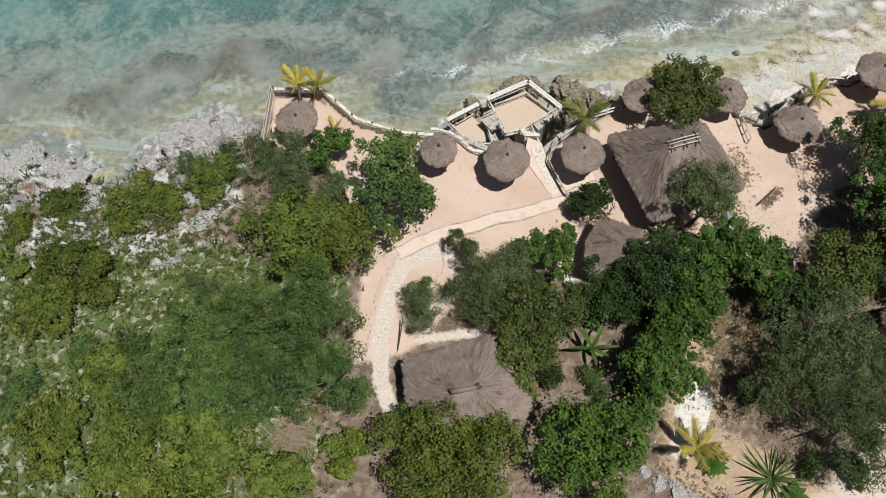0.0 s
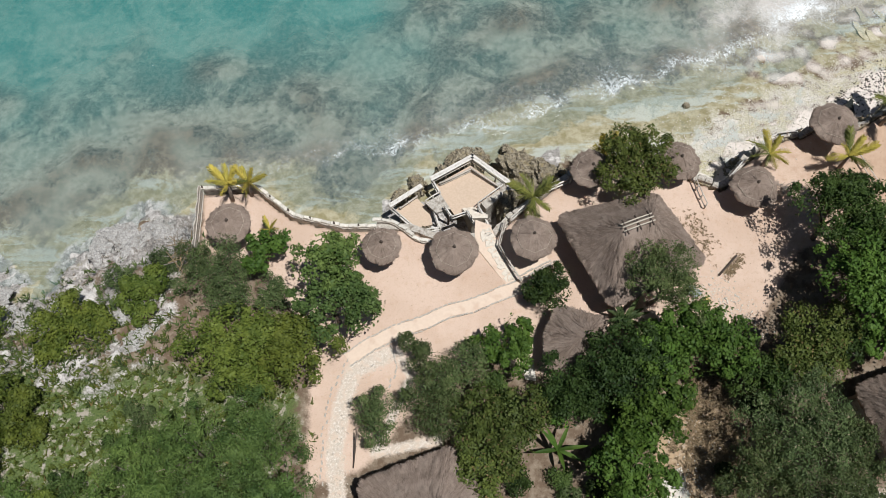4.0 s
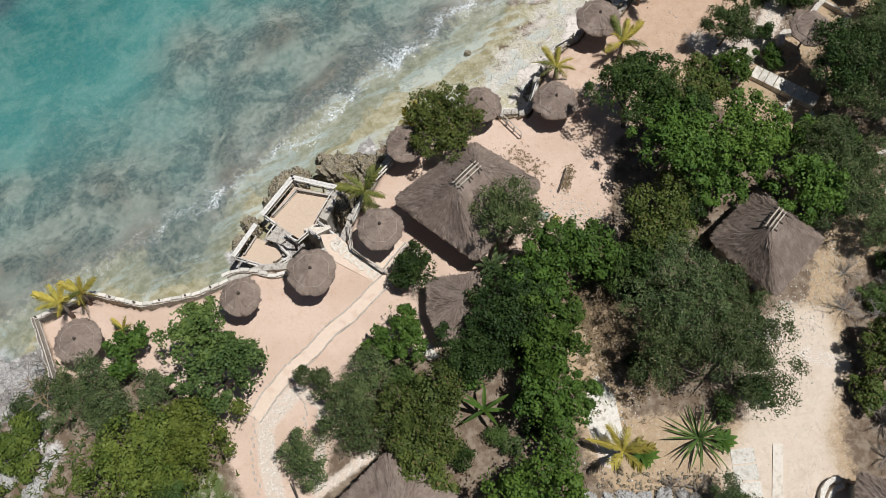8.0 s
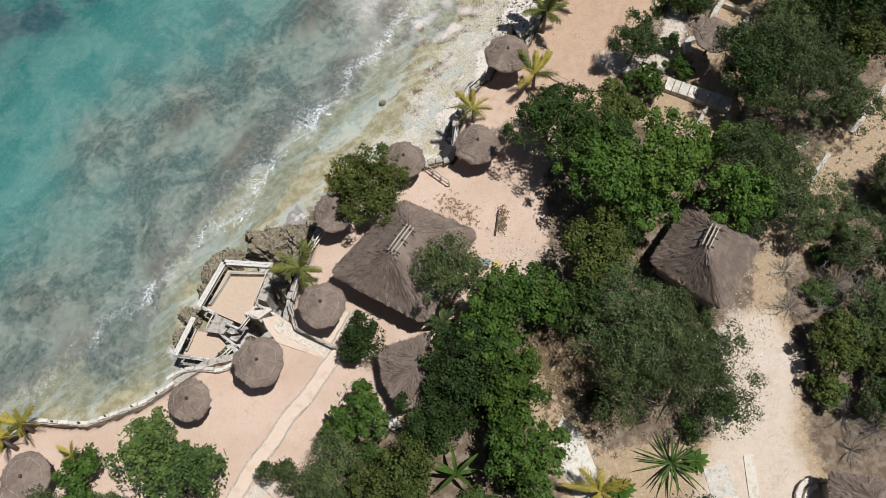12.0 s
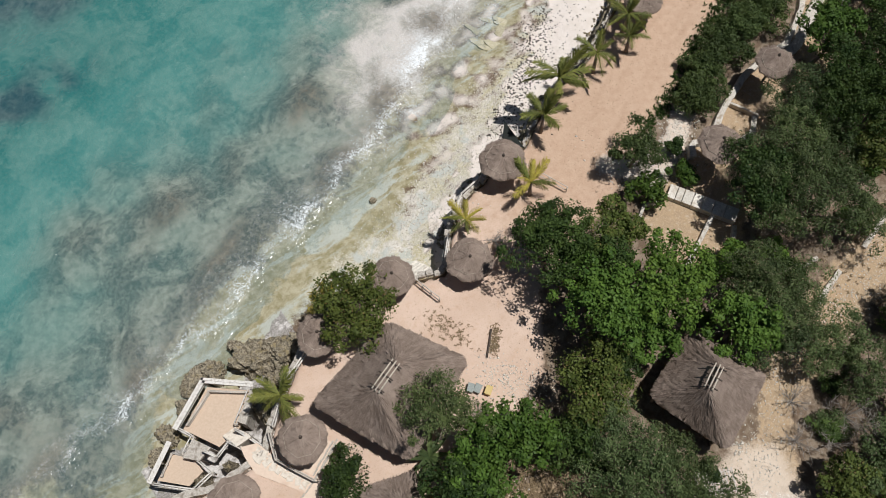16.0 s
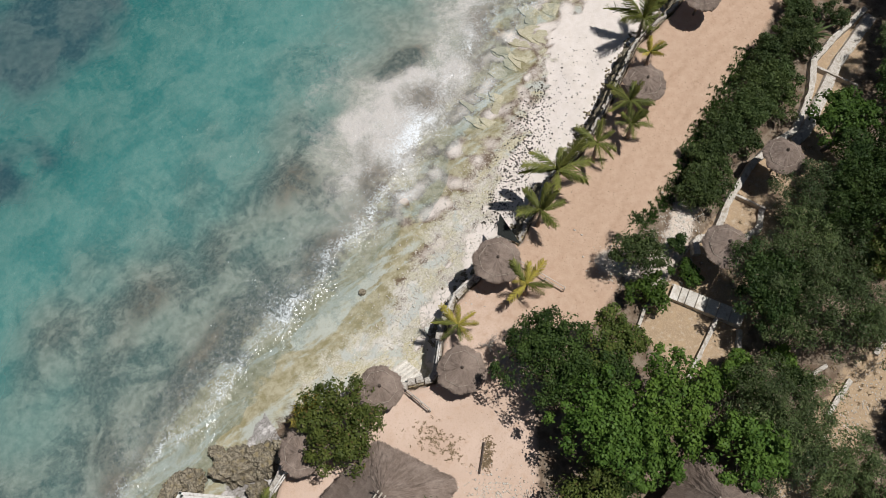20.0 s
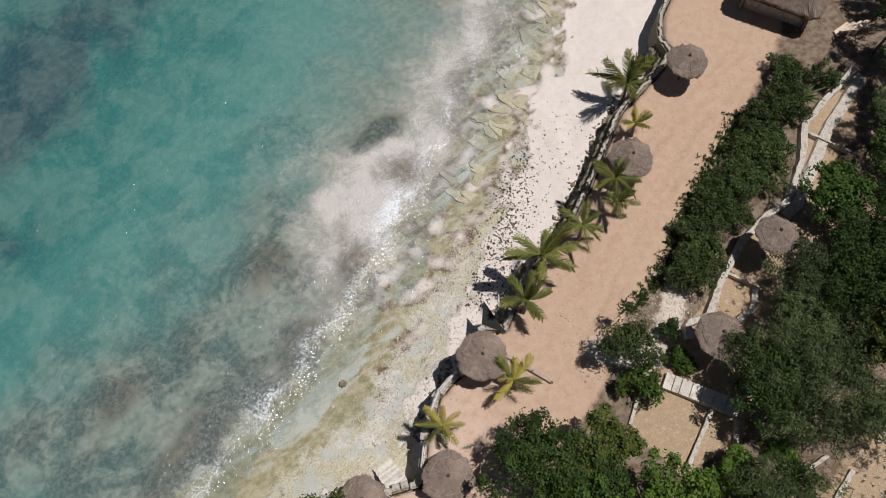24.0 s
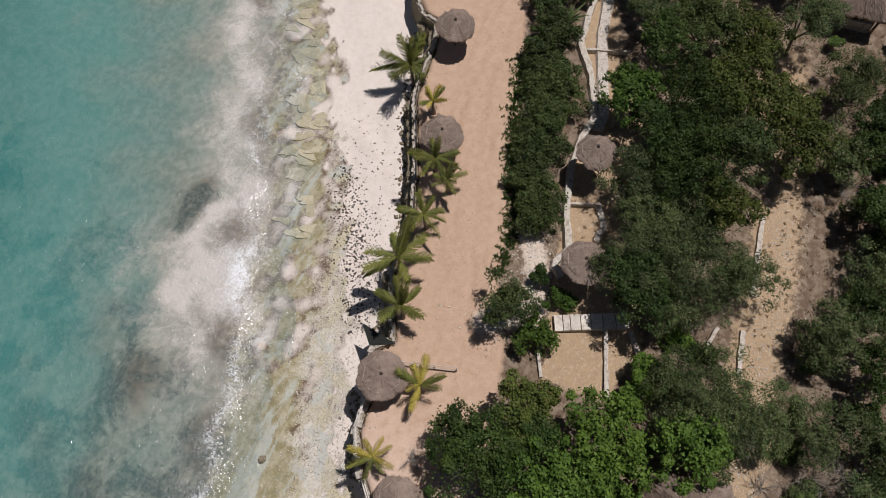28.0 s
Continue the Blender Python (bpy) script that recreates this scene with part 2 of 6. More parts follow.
def make_leaf_material(name, dark, light, dry=None):
    n = Nodes(name)
    g = n.t.nodes.new("ShaderNodeNewGeometry")
    r = g.outputs["Random Per Island"]
    pos = n.coords()
    col = n.mix(n.math("POWER", r, 1.4), tuple(0.9 * v for v in dark), tuple(1.08 * v for v in light))
    # coarse noise puts clump-sized light and shade into the leaf colour
    col = n.mix(n.step(n.noise(0.9, 3, 0.6, pos), 0.35, 0.68), n.mix(0.4, col, dark), n.mix(0.6, col, tuple(1.15 * v for v in light)))
    if dry:
        col = n.mix(n.step(r, 0.94, 0.98), col, dry)
    tone = n.t.nodes.new("ShaderNodeObjectInfo").outputs["Random"]
    col = n.mix(n.step(tone, 0, 1, 0, 0.35), col, n.mix(1.0, col, (1.3, 1.08, 0.8), "MULTIPLY"))
    col = n.mix(1.0, col, n.step(n.math("FRACT", n.math("MULTIPLY", tone, 7.3)), 0, 1, 0.72, 1.15), "MULTIPLY")
    m = n.done(col, 0.6, 0, 0.18)
    back = n.t.nodes.new("ShaderNodeBsdfTranslucent")
    n.link(n.mix(0.5, col, (0.3, 0.4, 0.05)), back.inputs[0])
    s = n.t.nodes.new("ShaderNodeMixShader")
    s.inputs[0].default_value = 0.1
    n.link(n.b.outputs[0], s.inputs[1])
    n.link(back.outputs[0], s.inputs[2])
    n.link(s.outputs[0], n.t.nodes["Material Output"].inputs[0])
    return m


def make_rough_material(name, a, b, scale=6.0, rough=0.9, bump=0.5, dist=0.03, stain=None, per_object=0.0):
    n = Nodes(name)
    pos = n.coords()
    f, m = n.noise(scale * 4, 4, 0.7, pos), n.noise(scale, 4, 0.6, pos)
    col = n.mix(n.step(f, 0.35, 0.65), a, b)
    if stain:
        col = n.mix(n.step(m, 0.5, 0.68), col, stain)
    if per_object:
        oi = n.t.nodes.new("ShaderNodeObjectInfo")
        v = n.step(oi.outputs["Random"], 0, 1, 1 - per_object, 1 + per_object)
        col = n.mix(1.0, col, v, "MULTIPLY")
    n.bump(n.math("ADD", n.math("MULTIPLY", f, 0.5), m), bump, dist)
    return n.done(col, rough)


def make_thatch_material(name, dark, light, tip):
    n = Nodes(name)
    g = n.t.nodes.new("ShaderNodeNewGeometry")
    pos = n.coords()
    m, f = n.noise(1.1, 4, 0.65, pos), n.noise(14.0, 3, 0.7, pos)
    col = n.mix(n.step(g.outputs["Random Per Island"], -0.6, 1.6), dark, light)
    col = n.mix(n.step(m, 0.42, 0.68, 0, 0.55), col, tip)
    col = n.mix(n.step(f, 0.5, 0.75, 0, 0.35), col, dark)
    n.bump(f, 0.6, 0.03)
    return n.done(col, 0.95, 0, 0.1)


M_GROUND, M_WATER = make_ground_material(), make_water_material()
LEAF = {
    "A": make_leaf_material("leaf_bright", (0.034, 0.076, 0.012), (0.098, 0.165, 0.027)),
    "B": make_leaf_material("leaf_greygreen", (0.042, 0.067, 0.025), (0.105, 0.14, 0.051), (0.22, 0.19, 0.12)),
    "C": make_leaf_material("leaf_olive", (0.041, 0.062, 0.013), (0.108, 0.135, 0.03), (0.16, 0.12, 0.05)),
    "E": make_leaf_material("leaf_yellowgreen", (0.05, 0.08, 0.013), (0.15, 0.185, 0.034)),
    "G": make_leaf_material("leaf_glossy", (0.046, 0.09, 0.022), (0.14, 0.2, 0.056)),
    "H": make_leaf_material("leaf_hedge", (0.028, 0.048, 0.015), (0.072, 0.1, 0.031)),
    "F": make_leaf_material("leaf_feathery", (0.032, 0.07, 0.016), (0.126, 0.188, 0.05)),
    "D": make_leaf_material("leaf_deep", (0.016, 0.036, 0.009), (0.052, 0.085, 0.02)),
}
M_PALM = make_leaf_material("palm_green", (0.065, 0.085, 0.021), (0.22, 0.225, 0.058))
M_PALM_Y = make_leaf_material("palm_yellow", (0.27, 0.235, 0.045), (0.5, 0.42, 0.09))
M_BARK = make_rough_material("bark", (0.16, 0.12, 0.09), (0.28, 0.23, 0.19), 5, 0.9, 0.8, 0.04)
M_TWIG = make_rough_material("dead_twigs", (0.2, 0.17, 0.14), (0.36, 0.32, 0.28), 5)
M_THATCH = make_thatch_material("thatch_roof", (0.16, 0.117, 0.09), (0.33, 0.256, 0.205), (0.385, 0.305, 0.247))
M_CANE = make_rough_material("pale_cane", (0.42, 0.36, 0.28), (0.6, 0.53, 0.43), 8)
M_CANE2 = make_rough_material("grey_cane", (0.36, 0.3, 0.24), (0.48, 0.41, 0.33), 8)
M_WOOD = make_rough_material("weathered_wood", (0.4, 0.35, 0.29), (0.62, 0.56, 0.49), 7, 0.85, 0.4, 0.02)
M_WOODW = make_rough_material("bleached_board", (0.6, 0.56, 0.5), (0.74, 0.7, 0.64), 7, 0.85, 0.4, 0.02, (0.45, 0.4, 0.34))
M_DARK = make_rough_material("dark_wood", (0.06, 0.045, 0.035), (0.13, 0.1, 0.08), 7)
M_ROCK = make_rough_material("reef_rock", (0.13, 0.105, 0.07), (0.43, 0.37, 0.265), 2.2, 0.95, 1.0, 0.18, (0.3, 0.24, 0.13))
M_STRAW = make_rough_material("dry_straw", (0.2, 0.14, 0.08), (0.36, 0.27, 0.16), 5)
M_WALL = make_rough_material("coral_wall", (0.33, 0.29, 0.24), (0.58, 0.53, 0.46), 3, 0.95, 0.8, 0.06, (0.24, 0.2, 0.16))
M_STONE = make_rough_material("pale_stone", (0.55, 0.5, 0.42), (0.74, 0.69, 0.61), 3, 0.95, 0.6, 0.03, (0.46, 0.4, 0.32), 0.12)
M_CEMENT = make_rough_material("sandy_cement", (0.65, 0.51, 0.395), (0.69, 0.55, 0.43), 1.5, 0.95, 0.4, 0.02, (0.6, 0.45, 0.34))
M_KERB = make_rough_material("kerb_stone", (0.42, 0.37, 0.3), (0.66, 0.61, 0.54), 3.5, 0.95, 0.8, 0.05, (0.36, 0.3, 0.23))
M_CEMENT2 = make_rough_material("worn_cement", (0.6, 0.53, 0.44), (0.7, 0.63, 0.53), 2.5, 0.95, 0.5, 0.02, (0.5, 0.42, 0.33))
M_FLOOR = make_rough_material("sand_floor", (0.52, 0.395, 0.29), (0.58, 0.45, 0.335), 2, 0.95, 0.3, 0.02)


# ---- geometry helpers ----
def link_mesh(name, verts, faces, material, parent=None, label="", smooth=False):
    """One mesh object from arrays; faces all of one size or mixed lists."""
    me = bpy.data.meshes.new(name)
    if isinstance(faces, np.ndarray):
        k = faces.shape[1]
        me.vertices.add(len(verts))
        me.vertices.foreach_set("co", np.asarray(verts, np.float32).ravel())
        me.loops.add(faces.size)
        me.loops.foreach_set("vertex_index", faces.astype(np.int32).ravel())
        me.polygons.add(len(faces))
        me.polygons.foreach_set("loop_start", np.arange(0, faces.size, k, dtype=np.int32))
        me.update(calc_edges=True)
    else:
        me.from_pydata([tuple(v) for v in verts], [], faces)
    if smooth:
        me.polygons.foreach_set("use_smooth", np.ones(len(me.polygons), bool))
    me.materials.append(material)
    ob = new(name, me)
    ob.parent = parent
    if label:
        ob["label"] = label
    return ob


def part(name, bm, material, parent=None, label="", smooth=False):
    me = bpy.data.meshes.new(name)
    bm.to_mesh(me)
    bm.free()
    if smooth:
        me.polygons.foreach_set("use_smooth", np.ones(len(me.polygons), bool))
    me.materials.append(material)
    ob = new(name, me)
    ob.parent = parent
    if label:
        ob["label"] = label
    return ob


def again(ob, m, parent=None):
    """Another object on the same mesh."""
    o = ob.copy()
    scene.collection.objects.link(o)
    o.parent = parent if parent else ob.parent
    o.matrix_basis = m
    return o


def thing(name, x, y, z, label, category, group="", kind="", turn=0.0):
    e = new(name)
    e.matrix_basis = pose(x, y, z, 0, 0, turn)
    e.empty_display_size = 0.3
    return tagged(e, label, category, group, kind)


def box(bm, a, b, jit=0.0, rng=random):
    """A box between two corners, its corners shaken by jit."""
    vs = [bm.verts.new((x + rng.uniform(-jit, jit), y + rng.uniform(-jit, jit), z + rng.uniform(-jit, jit))) for x in (a[0], b[0]) for y in (a[1], b[1]) for z in (a[2], b[2])]
    for f in ((0, 1, 3, 2), (4, 6, 7, 5), (0, 4, 5, 1), (2, 3, 7, 6), (0, 2, 6, 4), (1, 5, 7, 3)):
        bm.faces.new([vs[i] for i in f])


def tube(bm, pts, radii, sides=7, cap=True):
    """A bent round bar through pts."""
    rings = []
    for i, p in enumerate(pts):
        p = Vector(p)
        way = Vector(pts[min(i + 1, len(pts) - 1)]) - Vector(pts[max(i - 1, 0)])
        u = way.orthogonal().normalized()
        v = way.cross(u).normalized()
        r = radii[i] if isinstance(radii, (list, tuple)) else radii
        rings.append([bm.verts.new(p + r * (math.cos(k * math.tau / sides) * u + math.sin(k * math.tau / sides) * v)) for k in range(sides)])
    for a, b in zip(rings, rings[1:]):
        for k in range(sides):
            bm.faces.new((a[k], a[(k + 1) % sides], b[(k + 1) % sides], b[k]))
    if cap:
        bm.faces.new(rings[0][::-1])
        bm.faces.new(rings[-1])


def bar(name, a, b, r, material, parent, label=""):
    bm = bmesh.new()
    a, b = Vector(a), Vector(b)
    mid = (a + b) / 2 + Vector((random.uniform(-1, 1), random.uniform(-1, 1), random.uniform(-1, 1))) * r * 0.5
    tube(bm, [a, mid, b], [r * random.uniform(0.9, 1.1), r, r * random.uniform(0.8, 1)], 7)
    return part(name, bm, material, parent, label, True)


def seg_dist(px, py, pts):
    """Distance from points to a broken line, and the length along it of the nearest place."""
    best, along, s0 = np.full(px.shape, 1e9), np.zeros(px.shape), 0.0
    for (ax, ay), (bx, by) in zip(pts, pts[1:]):
        dx, dy = bx - ax, by - ay
        ln = math.hypot(dx, dy)
        u = np.clip(((px - ax) * dx + (py - ay) * dy) / (ln * ln), 0, 1)
        d = np.hypot(px - ax - u * dx, py - ay - u * dy)
        near = d < best
        best, along = np.where(near, d, best), np.where(near, s0 + u * ln, along)
        s0 += ln
    return best, along


def inside(px, py, poly):
    c = np.zeros(px.shape, bool)
    for (ax, ay), (bx, by) in zip(poly, poly[1:] + poly[:1]):
        if ay != by:
            c ^= ((ay > py) != (by > py)) & (px < (bx - ax) * (py - ay) / (by - ay) + ax)
    return c


def zone(px, py, poly, soft=0.6):
    """1 inside the outline, 0 outside, with a soft edge."""
    d, _ = seg_dist(px, py, poly + poly[:1])
    return np.clip(0.5 + np.where(inside(px, py, poly), d, -d) / (2 * soft), 0, 1)


def strip(px, py, pts, half, soft=0.4):
    d, _ = seg_dist(px, py, pts)
    return np.clip(0.5 + (half - d) / (2 * soft), 0, 1)


def wavy(px, py, scale, seed=0.0):
    """A cheap smooth field of bumps, about -1 to 1."""
    out = np.zeros(np.shape(px))
    rng = np.random.RandomState(int(seed * 10) + 5)
    for k in range(9):
        a, f, ph = rng.uniform(0, math.tau), rng.uniform(0.5, 1.8) / scale, rng.uniform(0, math.tau)
        out += np.sin((px * math.cos(a) + py * math.sin(a)) * f * math.tau + ph + 1.3 * np.sin((py * math.cos(a) - px * math.sin(a)) * f * 4 + ph))
    return out / 4.0


# ---- the lie of the land ----
SEA = -4.0
WALL_LINE = [(-11.0, 13.3), (-7.3, 13.4), (-5.9, 12.2), (-4.5, 11.1), (-1.0, 10.2), (1.0, 10.2)]
BAY_LINE = [(1.0, 10.2), (3.4, 10.2), (5.4, 9.4), (9.0, 9.4), (10.4, 10.8), (12.2, 12.2), (13.6, 13.2), (15.6, 14.4)]
EAST_LINE = [(15.6, 14.4), (19.0, 15.4), (22.2, 15.2), (23.4, 13.6), (25.4, 12.8), (27.2, 14.8), (29.6, 16.6), (31.7, 16.9), (34.7, 18.4),
             (35.9, 17.5), (40.2, 20.0), (44.4, 20.7), (48.6, 22.8), (53.3, 25.5), (58.2, 26.4), (60.1, 27.2), (60.2, 28.5), (61.8, 30.2), (75.0, 37.0)]
WEST_LINE = [(-3000, -900), (-60, -3.0), (-38, 4.5), (-32.1, 6.9), (-30.0, 8.9), (-26.6, 8.0), (-24.2, 5.7), (-22.0, 6.9), (-19.5, 10.1), (-16.0, 12.5), (-13.6, 12.0), (-12.2, 12.7), (-11.0, 13.3)]
COAST = WEST_LINE[:-1] + WALL_LINE[:-1] + BAY_LINE[:-1] + EAST_LINE + [(3000, 1400)]


MOUNDS = ((4.8, 32.4, 4.0, 2.6), (26.0, 33.0, 3.0, 2.0), (-13.9, 20.6, 2.6, 1.5), (-4.0, 23.6, 4.0, 2.2), (12.5, 31.0, 3.0, 2.0), (-20.9, 18.5, 2.6, 1.2))


def coast_distance(px, py):
    d, _ = seg_dist(px, py, COAST)
    return np.where(inside(px, py, COAST + [(3000, -6000), (-3000, -6000)]), -d, d)


def land_height(px, py):
    d = coast_distance(px, py)
    reach = np.interp(px, [-30, -9, 0, 5, 13, 20, 30, 50], [0.3, 0.3, 1.2, 6.0, 5.0, 5.0, 6.5, 8.5])
    top = SEA + np.interp(px, [-12, -5, 3, 18, 30], [0.1, 0.12, 0.3, 0.75, 1.0])
    z = np.where(d < reach, top + (SEA - top) * np.clip(d / reach, 0, 1), SEA - 0.12 * (d - reach))
    z = np.maximum(z, SEA - 6.5) + 0.10 * wavy(px, py, 5.0, 1) * np.clip(d / 3, 0, 1)
    z = z + 0.35 * np.maximum(wavy(px, py, 9.0, 2), 0) * np.clip((d - reach) / 6, 0, 1)
    z = z + 1.0 * np.exp(-(((px - 38.8) / 3.2) ** 2 + ((py - 37.2) / 1.3) ** 2))
    for mx, my, ma, mb in MOUNDS:
        z = z + (0.95 if mx > 0 else 0.4) * np.exp(-(((px - mx) / ma) ** 2 + ((py - my) / mb) ** 2))
    land = 0.05 * wavy(px, py, 6.0, 3) * np.clip(-d / 3, 0, 1)
    east = np.where(d < -0.25, land, np.where(d < 0.05, land + (z - land) * np.clip((d + 0.25) / 0.3, 0, 1), z))
    rug = 0.55 * wavy(px, py, 2.6, 4) + 0.42 * wavy(px, py, 1.1, 5)
    slope = np.interp(d, [-9, -5, -2.0, 0.3, 2.0], [0.0, -0.5, -2.2, -3.9, -4.4]) + rug * np.interp(d, [-9, -4, 0, 1.5, 3], [0, 0.7, 1.0, 0.6, 0])
    west = np.where(d < 2.0, slope, z)
    k = np.clip((-11.2 - px) / 0.8, 0, 1)
    return east * (1 - k) + west * k, d, reach


def axis(lo, hi, stepw, far):
    inner = np.arange(lo, hi + stepw / 2, stepw)
    out = stepw * 1.35 ** np.arange(1, 60)
    out = np.cumsum(out)
    out = out[out < far]
    return np.concatenate([lo - out[::-1], inner, hi + out])


def sheet(name, xs, ys, zs, material):
    gx, gy = np.meshgrid(xs, ys)
    v = np.stack([gx.ravel(), gy.ravel(), zs.ravel()], 1)
    nx, ny = len(xs), len(ys)
    i = (np.arange(ny - 1)[:, None] * nx + np.arange(nx - 1)[None]).ravel()
    return link_mesh(name, v, np.stack([i, i + 1, i + nx + 1, i + nx], 1), material, smooth=True)


def colour_layer(ob, name, r, g, b):
    layer = ob.data.color_attributes.new(name, "FLOAT_COLOR", "POINT")
    data = np.stack([r.ravel(), g.ravel(), b.ravel(), np.ones(r.size)], 1).astype(np.float32)
    layer.data.foreach_set("color", data.ravel())


xs, ys = axis(-38, 88, 0.3, 2800), axis(-30, 50, 0.3, 2800)
gx, gy = np.meshgrid(xs, ys)
gz, gd, greach = land_height(gx, gy)
ground = tagged(sheet("ground", xs, ys, gz, M_GROUND), "sandy coastal ground with scrub, white rubble paths and reef flats", "ground", kind="structure")
SANDY = WALL_LINE + BAY_LINE[1:] + EAST_LINE[1:] + [(75, 28), (66.8, 22.4), (58.4, 19.0), (51.8, 16.6), (47.7, 14.2), (43.5, 13.5), (38.8, 10.5), (34, 9), (30, 8),
         (26.5, 3.0), (23, 2.2), (19, 2.5), (14, -1), (8, 1), (3, -3), (0.5, -6), (-3, -7), (-3.0, -1), (-3.5, 3), (-6, 7), (-10.8, 8.8)]
RUBBLE = [(2.0, 1.2), (-0.2, 0.2), (-0.9, -2), (-1.3, -5), (-1.0, -8), (0.4, -11)]
YARD = [(21, -2), (24.2, -3.5), (22.0, -6.5), (20.5, -9.5), (23, -10.5), (27.5, -13), (31.0, -11.5), (33.5, -8), (35.5, -8), (39, -4), (47, -2.6), (53, -1.5), (58, -0.5), (70, 4),
        (71, 0.5), (58, -3.6), (53, -5), (45, -6.4), (38, -8), (34.5, -13), (31.5, -17), (30, -24), (20, -26), (21, -17), (16.8, -12), (17.3, -9), (18.6, -5), (20, -1.5)]
BEDS = [(41.3, 8.6), (38.3, 7.6), (38.6, 3.2), (43.4, 2.6), (46, 4), (52, 8), (58, 8.5), (64, 13), (70, 16), (69, 18), (63, 16.2), (60, 13.8), (57, 12.4), (53.7, 12.6), (49.1, 11), (45.5, 10.2)]
land = np.clip(-gd / 0.4, 0, 1)
west = np.clip((-10.9 - gx) / 1.5, 0, 1)
sandm = zone(gx, gy, SANDY, 1.2) * land
rubm = np.maximum(np.maximum(strip(gx, gy, RUBBLE, 0.55, 0.6), 0.72 * strip(gx, gy, [(2.6, 1.4), (3.5, -0.3), (1.2, -5.0), (5.2, -4.3)], 0.5, 0.5)),
                  np.maximum(strip(gx, gy, [(18.6, -8.6), (18.2, -11.0)], 0.7, 0.4), strip(gx, gy, [(33.0, -11.0), (34.6, -12.6)], 0.5, 0.4)))
rubm = np.maximum(rubm, 0.75 * strip(gx, gy, [(40.0, 12.6), (42.0, 10.0), (44.5, 10.8), (47.2, 12.6)], 1.1, 0.8)) * land
grass = np.clip((-1.2 - gx + 2.0 * wavy(gx, gy, 5, 24)) / 4.0, 0, 1) * np.clip((2.5 - gy) / 4, 0, 1) * 0.72 + np.clip((-10 - gx) / 3, 0, 1) * 0.25
grass = np.clip(grass + 0.2 * wavy(gx, gy, 7, 6) * (gx < -4), 0, 1) * land
colour_layer(ground, "zone_a", sandm, rubm, grass)
rockm = west * np.interp(gd, [-20, -14, -9, -4, 1.5, 3], [0.1, 0.26, 0.5, 0.8, 0.9, 0]) * (0.8 + 0.4 * wavy(gx, gy, 4, 7))
bay = ((gx > 1) & (gx < 15) & (gd > 0) & (gd < 4)) * 0.6
shore_east = np.clip((gx - 15) / 4, 0, 1)
white = np.interp(gx, [22, 33, 40, 50, 60], [0.4, 2.4, 4.2, 6.8, 8.0])
white = white + 0.9 * wavy(gx, gy, 3.2, 21) + 0.5 * wavy(gx, gy, 1.3, 22)
beachm = shore_east * np.clip((white - gd) / 2.0 + 0.5, 0, 1) * (gd > -0.2)
beachm = np.maximum(beachm, np.clip((gx - 24) / 8, 0, 1) * (gd > 0) * np.clip((greach + 5 - gd) / 3, 0, 1) * np.clip(0.36 + 0.32 * wavy(gx, gy, 4, 16), 0, 1))
colour_layer(ground, "zone_b", np.clip(np.maximum(rockm, bay), 0, 1), beachm, np.clip((gd > -0.1) * np.interp(gd - greach, [-3.4, -1.4, 0, 3.5, 7], [0.25, 0.75, 0.95, 0.6, 0.0]) * (1 - beachm), 0, 1))
flats = shore_east * (gd > -0.1) * np.clip((greach - 0.2 - gd) / 3 + 0.2 + 0.2 * wavy(gx, gy, 3, 12), 0, 1) * (1 - 0.9 * beachm)
reefm = np.clip((gd - greach - 0.5) / 4, 0, 1) * (0.6 + 0.3 * wavy(gx, gy, 9, 8)) * np.interp(gx - 0.4 * gd, [-30, -12, 6, 12, 22, 30], [0.55, 0.7, 0.95, 1, 0.8, 0.15])
reefm = reefm * (1 + (np.interp(gd, [2, 7, 13], [0.75, 0.9, 1.45]) - 1) * np.clip((4 - gx) / 8, 0, 1))
reefm = np.maximum(reefm, np.exp(-(((gx - 38.8) / 3.2) ** 2 + ((gy - 37.2) / 1.3) ** 2)))
for mx, my, ma, mb in MOUNDS:
    reefm = np.maximum(reefm, (0.75 + 0.3 * wavy(gx, gy, 2.5, 23)) * np.exp(-(((gx - mx) / ma) ** 2 + ((gy - my) / mb) ** 2)))
colour_layer(ground, "zone_c", np.clip(reefm, 0, 1), flats, np.maximum(zone(gx, gy, YARD, 1.3), 0.95 * zone(gx, gy, BEDS, 0.5)) * land)

PROM = [(80, 29), (64.1, 22.9), (59.2, 21.9), (54.2, 20.8), (49.7, 18.9), (45.6, 17.0), (41.8, 15.4), (37.9, 14.0)]
prom_d, _ = seg_dist(gx, gy, PROM)
prom_d = prom_d + 0.25 * wavy(gx, gy, 6, 18)
promenade = np.clip((gx - 19) / 22, 0, 1) * (gd < 0.3)
tracks = (np.exp(-(((prom_d - 0.75) / 0.22) ** 2)) * 0.7 + 0.5 * np.exp(-((prom_d - 1.6) / 0.2) ** 2)) * np.clip((gx - 36) / 6, 0, 1) * np.clip(0.55 + 0.6 * wavy(gx, gy, 3.5, 19), 0, 1)
pale_yard = zone(gx, gy, [(30, -8.5), (33.5, -7.5), (36, -9.0), (35, -12.5), (31, -16), (28.5, -24), (22, -24), (23.5, -15), (27, -12.8)], 1.5)
pale_yard = np.maximum(pale_yard, 0.34 * strip(gx, gy, [(60, -3.6), (54, -4.4), (46, -6.4)], 1.5, 0.8))
colour_layer(ground, "zone_d", promenade, np.clip(tracks, 0, 1), pale_yard * land)

